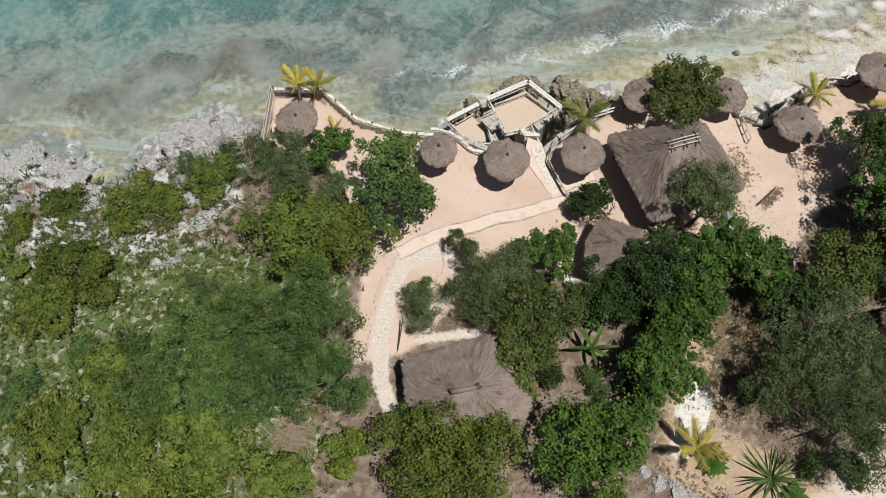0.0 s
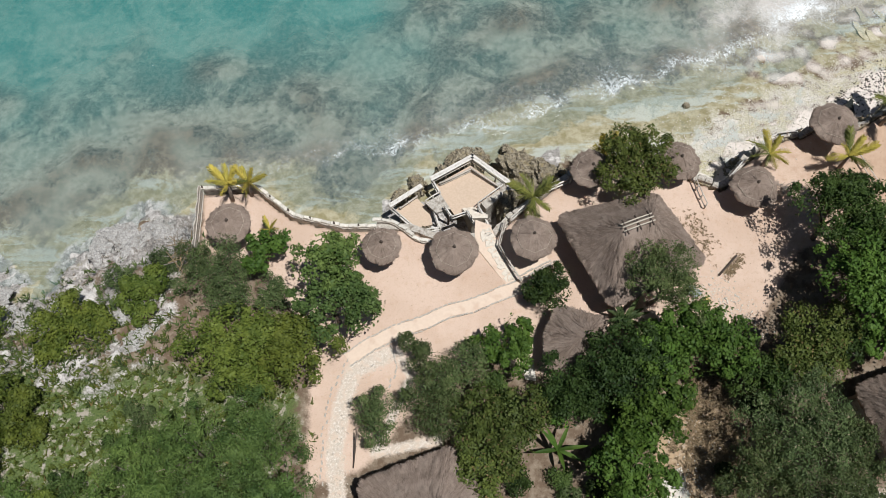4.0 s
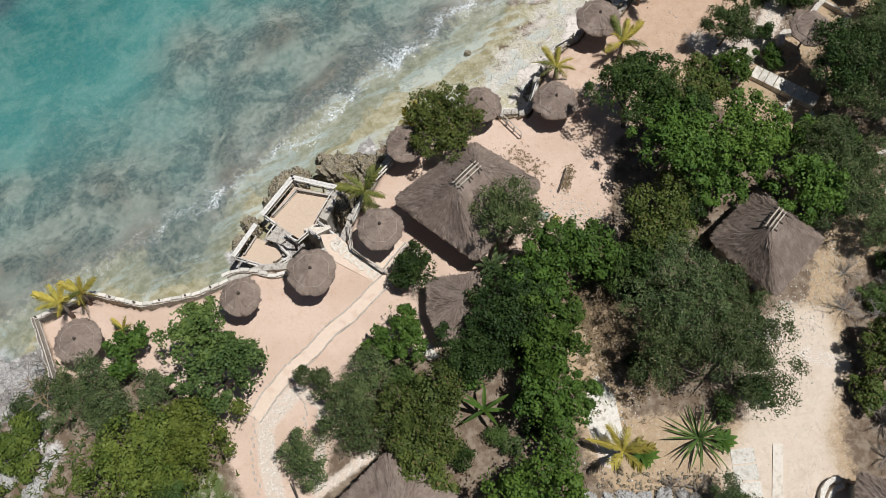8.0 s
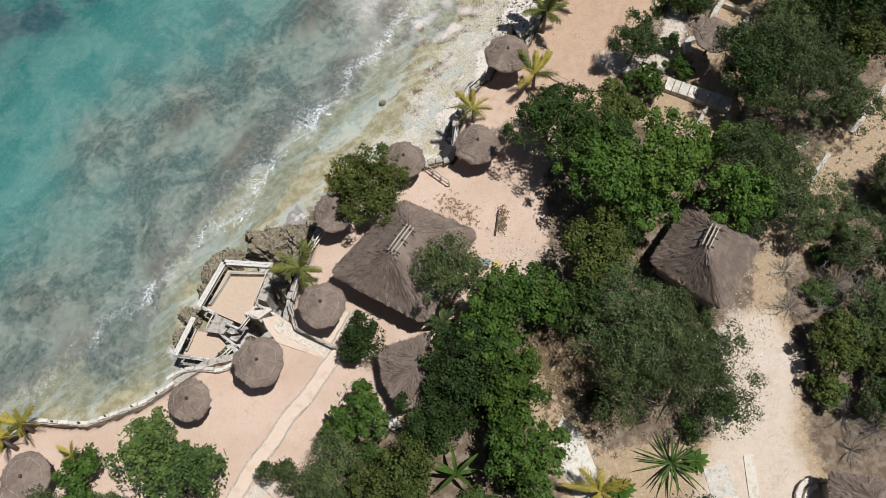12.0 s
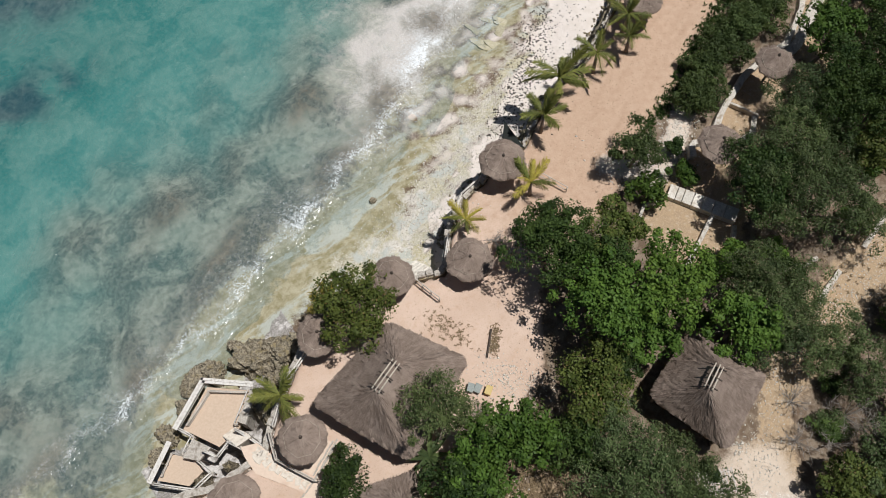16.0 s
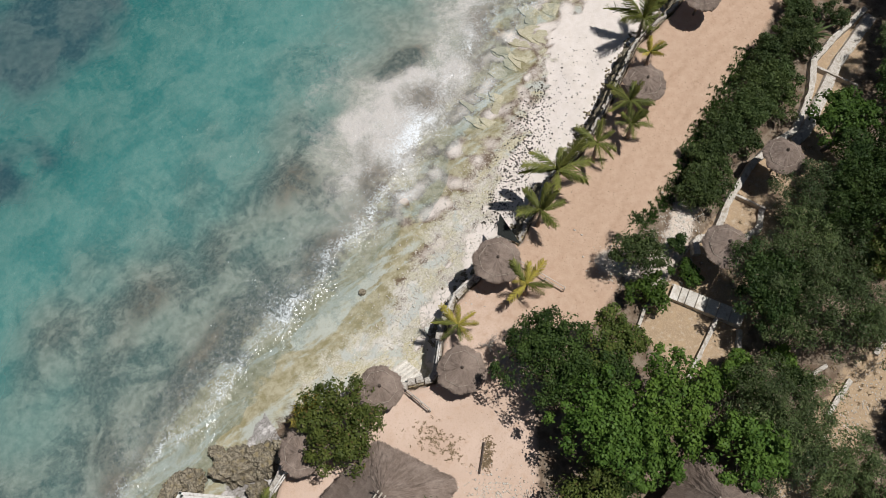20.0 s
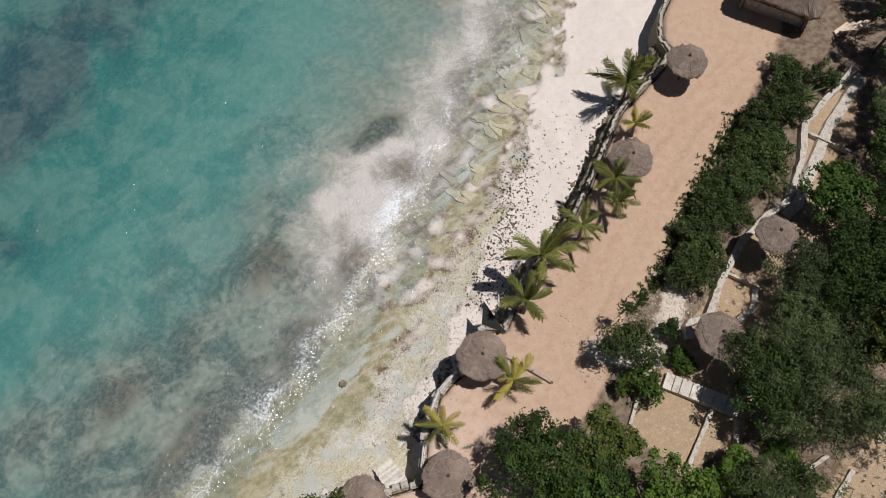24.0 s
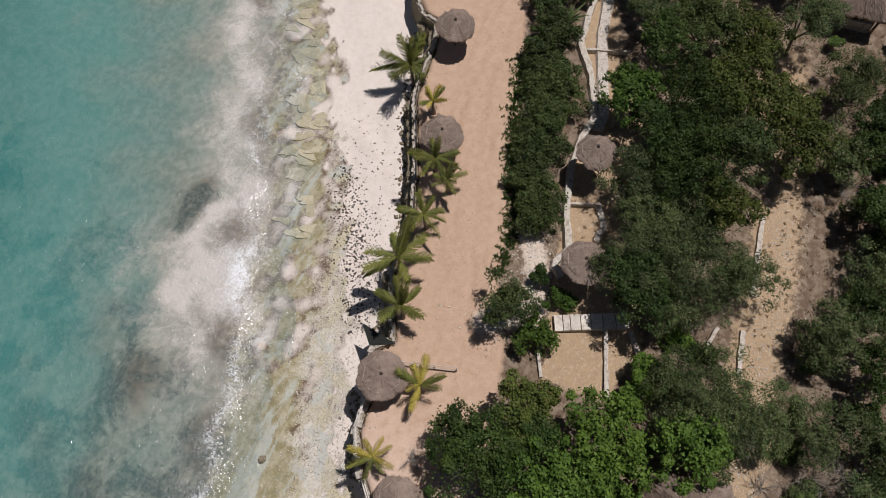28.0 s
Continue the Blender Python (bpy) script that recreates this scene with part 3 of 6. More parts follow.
# ---- the sea ----
wx, wy = axis(-40, 70, 0.5, 2900), axis(4, 72, 0.5, 2900)
sx, sy = np.meshgrid(wx, wy)
sz, sd, sreach = land_height(sx, sy)
swell = 0.05 * wavy(sx, sy, 6, 9) + 0.03 * wavy(sx, sy, 2, 10)
BREAK = [(-14, 16.0), (-4.0, 17.0), (1.5, 18.3), (5.7, 19.4), (11.7, 20.4), (16.3, 22.3), (22.0, 24.2), (28.2, 26.1), (37.0, 31.0), (48.4, 36.6), (58, 42)]
bd, ba = seg_dist(sx, sy, BREAK)
out_sea = np.where(inside(sx, sy, BREAK + [(400, 200), (400, 900), (-400, 900), (-400, -40), (-40, 12)]), bd, -bd) + 0.5 * wavy(sx, sy, 7.0, 13) + 0.25 * wavy(sx, sy, 2.5, 14)
swell += 0.22 * np.exp(-(((out_sea - 0.5) / 0.9) ** 2))
water = tagged(sheet("water", wx, wy, SEA + swell, M_WATER), "turquoise shallow sea with reef patches and a breaking wave", "water", kind="structure")
depth = np.clip((SEA - sz) / 3.4, 0, 1.2)
for cx, cy, ax, ay, deeper in ((14.8, 55.5, 5.5, 3.5, 0.7), (8.5, 45.5, 6.5, 2.6, 0.5), (-2, 47, 8, 4, 0.3), (22, 60, 8, 4, 0.4), (-14, 45, 16, 11, 0.3)):
    depth = depth + deeper * np.exp(-(((sx - cx) / ax) ** 2 + ((sy - cy) / ay) ** 2)) * (1 + 0.4 * wavy(sx, sy, 5, 17))
shoal = np.exp(-(((sx - 38.8) / 3.2) ** 2 + ((sy - 37.2) / 1.3) ** 2))
lead = np.interp(ba, [0, 6, 12, 18, 24, 34, 50, 62, 75], [0.08, 0.3, 0.58, 0.72, 0.78, 0.82, 0.8, 0.6, 0.4]) * (0.85 + 0.3 * wavy(sx, sy, 9.0, 15))
wide = np.interp(ba, [0, 10, 16, 20, 25, 30, 40, 56, 70], [0.9, 1.5, 2.3, 2.8, 3.4, 4.2, 4.8, 4.8, 4.4])
foam = lead * np.where(out_sea < 0, np.exp(-((out_sea / 0.2) ** 2)), 0.45 * np.exp(-((out_sea / 0.9) ** 2)) + 0.55 * np.exp(-((out_sea / wide) ** 2)))
foam = np.maximum(foam, 0.36 * (out_sea > -0.2) * np.exp(-((out_sea / np.interp(ba, [0, 20, 40, 70], [2.5, 3.5, 5.0, 6.0])) ** 2)))
foam = np.maximum(foam, np.clip(0.4 + 0.14 * wavy(sx, sy, 5, 20), 0, 1) * (out_sea < 0.3) * np.clip((sd - sreach + 0.5) / 2, 0, 1) * np.clip((sx - 18) / 12, 0.3, 1))
foam = np.maximum(foam, 0.34 * np.exp(-(((sx - 5) / 8) ** 2 + ((sy - 18.5) / 2.2) ** 2)))
foam = np.maximum(foam, 0.2 * np.clip(1 - np.abs(sd - sreach) / 2.5, 0, 1))
murk = 0.8 * np.exp(-(((sx - 35) ** 2 + (sy - 32.5) ** 2) / 45)) + 0.95 * np.clip(1.4 - np.abs(sd - sreach - 4.0) / 5.5, 0, 1) * np.interp(sx - 0.4 * sd, [4, 16, 23, 29, 40], [0.1, 0.12, 0.3, 0.85, 0.8])
murk = murk * (1 - np.exp(-(((sx - 38.8) / 3.0) ** 2 + ((sy - 37.2) / 1.2) ** 2)))
foam = foam * (1 - 0.8 * shoal)
colour_layer(water, "water", depth, foam, np.clip(murk * (1 + 0.4 * wavy(sx, sy, 6, 11)), 0, 1))
water.visible_shadow = False


# ---- thatched roofs ----
def strands(name, starts, ways, normals, lengths, width, material, parent, rng):
    """Thin reed blades, each a quad, laid along a roof's fall."""
    n = len(starts)
    side = np.cross(ways, normals)
    side /= np.linalg.norm(side, axis=1)[:, None] + 1e-9
    lift = rng.uniform(0.0, 0.045, (n, 1)) * normals
    skew = rng.normal(0, 0.16, (n, 1)) * side
    w = width * rng.uniform(0.6, 1.3, (n, 1))
    tip = starts + (ways + skew) * lengths[:, None] + lift
    base = starts + 0.01 * normals
    v = np.stack([base - side * w, base + side * w, tip + side * w * 0.5, tip - side * w * 0.5], 1).reshape(-1, 3)
    return tagged(link_mesh(name, v, np.arange(4 * n).reshape(-1, 4), material, parent), kind="stuff")


def roof_surface(eave, ridge_a, ridge_b, z_eave, z_ridge, rings, seed, sag=0.12, rough=0.05):
    """Grid of roof points: eave outline sampled, pulled to the ridge."""
    rng = np.random.RandomState(seed)
    e, a, b = np.array(eave), np.array(ridge_a), np.array(ridge_b)
    ab = b - a
    t = np.clip(((e - a) @ ab) / max(ab @ ab, 1e-6), 0, 1)[:, None]
    top = a + t * ab
    k = np.linspace(0, 1, rings)[:, None, None]
    xy = e[None] * (1 - k) + top[None] * k
    kk = k[..., 0]
    z = z_eave + (z_ridge - z_eave) * (kk - sag * np.sin(kk * math.pi)) + rng.normal(0, rough, (rings, len(e))) * (kk < 0.99)
    z[0] += rng.normal(0, 0.06, len(e))
    xy[0] += rng.normal(0, 0.03, (len(e), 2))
    return np.concatenate([xy, z[..., None]], 2)


def thatch(parent, grid, thick, density, seed, blade=0.9, width=0.02):
    rng = np.random.RandomState(seed)
    r, n, _ = grid.shape
    under = grid.copy()
    under[..., 2] -= thick
    v = np.concatenate([grid.reshape(-1, 3), under.reshape(-1, 3)])
    f = []
    for j in range(r - 1):
        for i in range(n):
            q = [j * n + i, j * n + (i + 1) % n, (j + 1) * n + (i + 1) % n, (j + 1) * n + i]
            f += [q, [x + r * n for x in q[::-1]]]
    f += [[i, i + r * n, (i + 1) % n + r * n, (i + 1) % n] for i in range(n)]
    roof = link_mesh("thatch", v, f, M_THATCH, parent, smooth=True)
    jj, ii = rng.uniform(0, r - 1.001, density) ** 1.0, rng.randint(0, n, density)
    jj = (r - 1.001) * (1 - np.sqrt(1 - rng.uniform(0, 0.995, density)))
    j0 = jj.astype(int)
    fr = (jj - j0)[:, None]
    p = grid[j0, ii] * (1 - fr) + grid[j0 + 1, ii] * fr
    q = grid[j0, (ii + 1) % n] * (1 - fr) + grid[j0 + 1, (ii + 1) % n] * fr
    u = rng.uniform(0, 1, (density, 1))
    start = p * (1 - u) + q * u
    fall = grid[j0, ii] - grid[j0 + 1, ii]
    fall /= np.linalg.norm(fall, axis=1)[:, None] + 1e-9
    across = q - p
    across /= np.linalg.norm(across, axis=1)[:, None] + 1e-9
    nor = np.cross(fall, across)
    nor *= np.sign(nor[:, 2:3] + 1e-9)
    strands("reeds", start, fall, nor, blade * rng.uniform(0.5, 1.1, density) * np.clip(0.35 + 0.8 * jj / (0.16 * (r - 1)), 0.35, 1), width, M_THATCH, roof, rng)
    return roof


def parasol(x, y, z, radius, seed, rise=1.25, sides=48, post=2.0, label="round thatched palm parasol with a cane ring", cap_label="", square=0.0):
    rng = np.random.RandomState(seed)
    p = thing("thatched_parasol", x, y, z, label, "parasol", "parasols along the shore")
    ang = np.linspace(0, math.tau, sides, endpoint=False)
    lumps = 1 + 0.03 * np.sin(ang * 3 + seed) + rng.normal(0, 0.015, sides) - 0.05 * (1 - np.cos(ang * 8)) * 0.5
    eave = np.stack([np.cos(ang), np.sin(ang)], 1) * (radius * lumps)[:, None]
    g = roof_surface(eave, (0, 0), (0.001, 0), post, post + rise, 9, seed, 0.02, 0.02)
    thatch(p, g, 0.14, 2400, seed + 1, 0.26, 0.012)
    ring = g[2]
    for k in range(8):
        a, b = ring[k * sides // 8], ring[((k + 1) * sides // 8) % sides]
        bar("cane_ring", a + (0, 0, 0.06), b + (0, 0, 0.06), 0.014, M_CANE2, p)
    bm = bmesh.new()
    tube(bm, [(0, 0, 0), (0.02, 0, post * 0.6), (0, 0, post + rise - 0.1)], [0.09, 0.08, 0.06], 8)
    part("post", bm, M_BARK, p, smooth=True)
    bm = bmesh.new()
    tube(bm, [(0, 0, post + rise - 0.1), (0.01, 0.01, post + rise + 0.04), (0.02, 0, post + rise + 0.13)], [0.13, 0.09, 0.07], 8)
    part("cap", bm, M_DARK, p, "dark bound thatch tip", True)
    return p


def outline(corners, round_off, n=30):
    """Points along a rounded outline through the corners."""
    pts, m = [], len(corners)
    for i in range(m):
        p, c, q = (Vector(corners[(i + k) % m]) for k in (-1, 0, 1))
        a, b = c + (p - c) * round_off, c + (q - c) * round_off
        nxt = Vector(corners[(i + 1) % m]) + (c - Vector(corners[(i + 1) % m])) * round_off
        for k in range(n // 3):
            u = k / (n // 3)
            pts.append(a * (1 - u) ** 2 + c * 2 * u * (1 - u) + b * u * u)
        for k in range(n - n // 3):
            u = k / (n - n // 3)
            pts.append(b.lerp(nxt, u))
    return [tuple(p) for p in pts]


def pavilion(corners, ridge_a, ridge_b, z_eave, z_ridge, label, seed, reeds=7000, frame_poles=True):
    cx, cy = sum(c[0] for c in corners) / len(corners), sum(c[1] for c in corners) / len(corners)
    p = thing("thatched_pavilion", cx, cy, 0, label, "pavilion", "thatched buildings")
    loc = [(x - cx, y - cy) for x, y in corners]
    ra, rb = (ridge_a[0] - cx, ridge_a[1] - cy), (ridge_b[0] - cx, ridge_b[1] - cy)
    g = roof_surface(outline(loc, 0.12, 30), ra, rb, z_eave, z_ridge, 14, seed, 0.03, 0.025)
    thatch(p, g, 0.28, reeds * 2, seed + 3, 0.42, 0.016)
    for x, y in loc:
        bar("post", (x * 0.78, y * 0.78, 0), (x * 0.78, y * 0.78, z_eave + 0.35), 0.11, M_BARK, p)
    m = len(loc)
    for i in range(m):
        a, b = (Vector((*loc[i], 0)) * 0.7, Vector((*loc[(i + 1) % m], 0)) * 0.7)
        bm = bmesh.new()
        w = (b - a).cross(Vector((0, 0, 1))).normalized() * 0.1
        lo = [bm.verts.new(q) for q in (a - w, b - w, b + w, a + w)]
        hi = [bm.verts.new(q + Vector((0, 0, 1.1))) for q in (a - w, b - w, b + w, a + w)]
        bm.faces.new(hi)
        for k in range(4):
            bm.faces.new((lo[k], lo[(k + 1) % 4], hi[(k + 1) % 4], hi[k]))
        part("low_wall", bm, M_WALL, p)
    if frame_poles:
        a, b = Vector((*ra, z_ridge)), Vector((*rb, z_ridge))
        way = (b - a).normalized()
        a, b = a - way * 0.05, b + way * 0.05
        side = way.cross(Vector((0, 0, 1))).normalized()
        for s in (-0.24, 0.0, 0.24):
            bar("ridge_pole", a + side * s + Vector((0, 0, 0.16 - abs(s) * 0.3)), b + side * s + Vector((0, 0, 0.16 - abs(s) * 0.3)), 0.05, M_CANE, p, "bleached cane pole")
        for u in (0.1, 0.5, 0.9):
            c = a.lerp(b, u)
            bar("ridge_tie", c - side * 0.5 + Vector((0, 0, 0.02)), c + side * 0.5 + Vector((0, 0, 0.12)), 0.045, M_DARK, p)
            bar("ridge_tie", c - side * 0.5 + Vector((0, 0, 0.12)), c + side * 0.5 + Vector((0, 0, 0.02)), 0.045, M_DARK, p)
    return p


pavilion([(13.1, 9.8), (16.2, 3.2), (22.8, 6.35), (20.0, 11.4)], (16.7, 7.4), (18.6, 8.1), 2.5, 5.7, "large grey-brown thatched pavilion roof with a cane ridge frame", 11, 9000)
pavilion([(30.4, -1.9), (32.1, -7.3), (37.35, -5.3), (35.4, -0.35)], (32.5, -3.7), (33.9, -3.1), 2.6, 5.8, "grey-brown thatched pavilion with ridge poles beside the sandy track", 12, 6500)
pavilion([(12.9, 3.8), (12.0, 1.9), (11.8, -0.2), (14.05, -0.9), (15.3, 1.0), (16.1, 2.8)], (14.0, 1.1), (14.4, 1.4), 2.0, 3.7, "small brown thatched hut beside the garden trees", 13, 3800, False)
pavilion([(0.35, -7.0), (1.4, -12.0), (7.8, -11.6), (8.6, -9.1), (6.0, -4.95)], (3.9, -9.4), (4.9, -9.1), 2.6, 5.4, "brown thatched house roof beside the white rubble path", 14, 6500, False)
pavilion([(30.4, -18.3), (28.2, -20.6), (30.7, -23.1), (33.0, -20.9)], (30.5, -20.7), (30.7, -20.6), 2.2, 3.7, "dark brown thatched shelter beside the concrete drive", 15, 3500, False)
pavilion([(66.2, 27.2), (69.2, 21.5), (75.5, 24.2), (72.2, 30.0)], (70.0, 25.4), (71.6, 26.2), 2.5, 5.6, "dark thatched pavilion at the end of the promenade", 16, 5000)
pavilion([(73.4, 0.8), (74.5, -3.8), (79.5, -2.6), (78.4, 2.0)], (75.8, -1.0), (77.2, -0.6), 2.4, 4.8, "thatched house half hidden among the inland trees", 17, 3500, False)
house_ridge = thing("ridge_bundle", 4.4, -9.25, 5.38, "bound thatch bundle lying on a house ridge", "roof ridge")
bar("bundle", (-0.75, -0.2, 0.05), (0.75, 0.2, 0.05), 0.16, M_THATCH, house_ridge)
for e in (-0.75, 0.75):
    bar("knot", (e - 0.08, e * 0.27 - 0.02, 0.05), (e + 0.08, e * 0.27 + 0.02, 0.05), 0.2, M_DARK, house_ridge)
for k, (x, y, z, r, rise, post) in enumerate(((-8.4, 9.6, 0, 1.45, 0.8, 1.9), (1.7, 7.9, 0, 1.25, 0.9, 1.8), (6.4, 7.4, 0, 1.55, 1.0, 1.9), (11.6, 8.2, 0, 1.5, 1.0, 2.0), (15.9, 13.3, 0, 1.4, 0.9, 1.7),
                                              (22.0, 13.9, 0, 1.4, 0.9, 1.5), (26.9, 11.9, -0.3, 1.55, 0.9, 1.7), (33.1, 16.5, -0.1, 1.6, 0.9, 1.8), (50.2, 21.4, 0, 1.5, 0.9, 1.8), (58.8, 24.9, 0, 1.45, 0.9, 1.9),
                                              (45.7, 8.4, 0.8, 1.5, 1.0, 2.0), (53.5, 11.1, 0.8, 1.35, 1.0, 2.0))):
    parasol(x, y, z, r + 0.05, 30 + k, rise - 0.15, 48, post + 0.5)


# ---- trees ----
def crown_mesh(name, radius, height, base, kind, seed, parent, density=1.0):
    rng = np.random.RandomState(seed)
    leaf, spread, flat = {"A": (0.11, 0.42, 0.9), "B": (0.088, 0.6, 0.75), "G": (0.112, 0.6, 0.9), "H": (0.082, 0.7, 0.8), "F": (0.088, 0.45, 0.9), "C": (0.095, 0.5, 0.85), "D": (0.088, 0.65, 0.85), "E": (0.102, 0.45, 0.9)}[kind]
    count = int(8 + radius * radius * {"A": 6.5, "B": 6.5, "G": 5.0, "H": 6.5, "F": 6.0, "C": 6.5, "D": 6.5, "E": 6.5}[kind])
    # boughs first, then leaf lumps on the upper side of each bough
    boughs = max(3, int(2.5 + radius * radius * (0.62 if kind in "BF" else 0.85)))
    bi = np.arange(boughs) + rng.uniform(0.15, 0.85, boughs)
    br, ba_ = np.sqrt(bi / boughs) * 0.7, np.arange(boughs) * 2.39996 + rng.uniform(-0.4, 0.4, boughs)
    edge = 1 + 0.12 * np.sin(ba_ * 2 + seed) + 0.08 * np.sin(ba_ * 5 + 2 * seed)
    bx, by = br * np.cos(ba_) * radius * edge, br * np.sin(ba_) * radius * edge
    size = radius * rng.uniform(0.85, 1.25, boughs) * (0.5 if boughs < 6 else 0.43 if boughs < 10 else 0.38) * (0.9 if kind in "GFE" else 1.0)
    bz = base + (height - base) * (0.22 + 0.5 * np.sqrt(np.clip(1 - br ** 2, 0, 1)) * rng.uniform(0.35 if kind in "FBE" else 0.45, 1.2, boughs))
    own = rng.choice(boughs, count, p=size ** 2 / (size ** 2).sum())
    way = rng.normal(0, 1, (count, 3))
    way[:, 2] = np.abs(way[:, 2]) * 1.1 - 0.25
    way /= np.linalg.norm(way, axis=1)[:, None]
    far = size[own] * rng.uniform(0.55, 1.05, count)
    lx, ly = bx[own] + way[:, 0] * far, by[own] + way[:, 1] * far
    lz = bz[own] + way[:, 2] * far * np.clip(0.45 * (height - base) / (radius * 0.5), 0.35, 1.0)
    lr = np.clip(rng.uniform(0.32, 0.66, count) * (0.55 + 0.1 * radius), 0.22, 0.62)
    per = int((155 if kind in "AG" else 180) * density)
    n = count * per
    k = np.repeat(np.arange(count), per)
    d = rng.normal(0, 1, (n, 3))
    d[:, 2] = np.abs(d[:, 2]) * 1.1 - 0.35
    d /= np.linalg.norm(d, axis=1)[:, None]
    rad = lr[k] * np.where(rng.uniform(0, 1, n) < 0.8, rng.uniform(0.6, 1.22, n), rng.uniform(0.3, 0.9, n))
    c = np.stack([lx[k], ly[k], lz[k]], 1) + d * rad[:, None] * (1, 1, flat)
    # some leaves lie loose on the boughs and close the gaps between the lumps
    loose = rng.uniform(0, 1, n) < (0.14 if kind in "AG" else 0.22)
    o = own[k]
    shell = (size[o] * rng.uniform(0.7, 1.08, n))[:, None] * d * (1, 1, np.clip(0.45 * (height - base) / (radius * 0.5), 0.35, 1.0))
    c = np.where(loose[:, None], np.stack([bx[o], by[o], bz[o]], 1) + shell, c)
    c[:, 2] = np.maximum(c[:, 2], 0.06)
    nor = d + rng.normal(0, spread, (n, 3)) + (0, 0, 0.25)
    nor /= np.linalg.norm(nor, axis=1)[:, None]
    along = np.cross(nor, rng.normal(0, 1, (n, 3)))
    along /= np.linalg.norm(along, axis=1)[:, None]
    side = np.cross(nor, along)
    s = (leaf * rng.uniform(0.65, 1.35, n))[:, None]
    w = s * (0.36 if kind in "BF" else 0.6)
    v = np.stack([c - along * s, c + side * w - nor * 0.2 * w, c + along * s, c - side * w - nor * 0.2 * w], 1).reshape(-1, 3)
    return link_mesh(name, v, np.arange(4 * n).reshape(-1, 4), LEAF[kind], parent)


NAMES = {"A": ("leafy_tree", "broad-leaved bright green tree with a clumped crown"), "B": ("thorn_tree", "fine-leaved grey-green thorn tree with a flat spreading crown"),
         "C": ("olive_tree", "olive-green tree with a dense uneven crown"), "D": ("shade_tree", "deep green shade tree with a dense crown"), "E": ("leafy_tree", "yellow-green leafy tree in full sun"), "H": ("hedge_tree", "fine-leaved dark green hedge tree"), "G": ("almond_tree", "open-crowned green tree with sand showing between its boughs"), "F": ("feathery_tree", "feathery mid-green tree with a broad soft crown")}


def tree(x, y, radius, height, kind, seed, low=False):
    rng = random.Random(seed)
    name, label = NAMES[kind]
    if low:
        name, label = "shrub", {"A": "low bright green leafy shrub", "B": "low grey-green dry shrub", "C": "low olive-green coastal shrub", "D": "dense glossy dark green shrub", "E": "low yellow-green leafy shrub", "F": "low feathery green shrub", "H": "fine-leaved dark green hedge shrub", "G": "low open green shrub"}[kind]
    gz0 = float(land_height(np.array([x]), np.array([y]))[0][0])
    t = thing(name, x, y, gz0 - 0.03, label, "shrub" if low else "tree", "shrubs" if low else "trees")
    base = 0.05 if low else max(0.25 * height, height - 1.3 * radius)
    crown_mesh("crown", radius, height, base, kind, seed, t, 0.8 if radius > 3.2 else 1.0 if not low or radius > 1.5 else 0.7)
    bm = bmesh.new()
    lean = Vector((rng.uniform(-0.3, 0.3), rng.uniform(-0.3, 0.3), 0))
    th = 0.04 + 0.035 * radius
    fork = lean + Vector((0, 0, max(0.3, base * 0.8)))
    tube(bm, [(0, 0, 0), lean * 0.6 + Vector((0, 0, fork.z * 0.5)), fork], [th * 1.3, th, th * 0.85], 8)
    for k in range(5):
        a = k * math.tau / 5 + rng.uniform(-0.4, 0.4)
        end = Vector((math.cos(a) * radius * 0.65, math.sin(a) * radius * 0.65, base + (height - base) * rng.uniform(0.45, 0.7)))
        tube(bm, [fork, fork.lerp(end, 0.5) + Vector((0, 0, 0.1 * height * rng.random())), end], [th * 0.7, th * 0.4, th * 0.12], 6)
    part("trunk", bm, M_BARK, t, smooth=True)
    return t


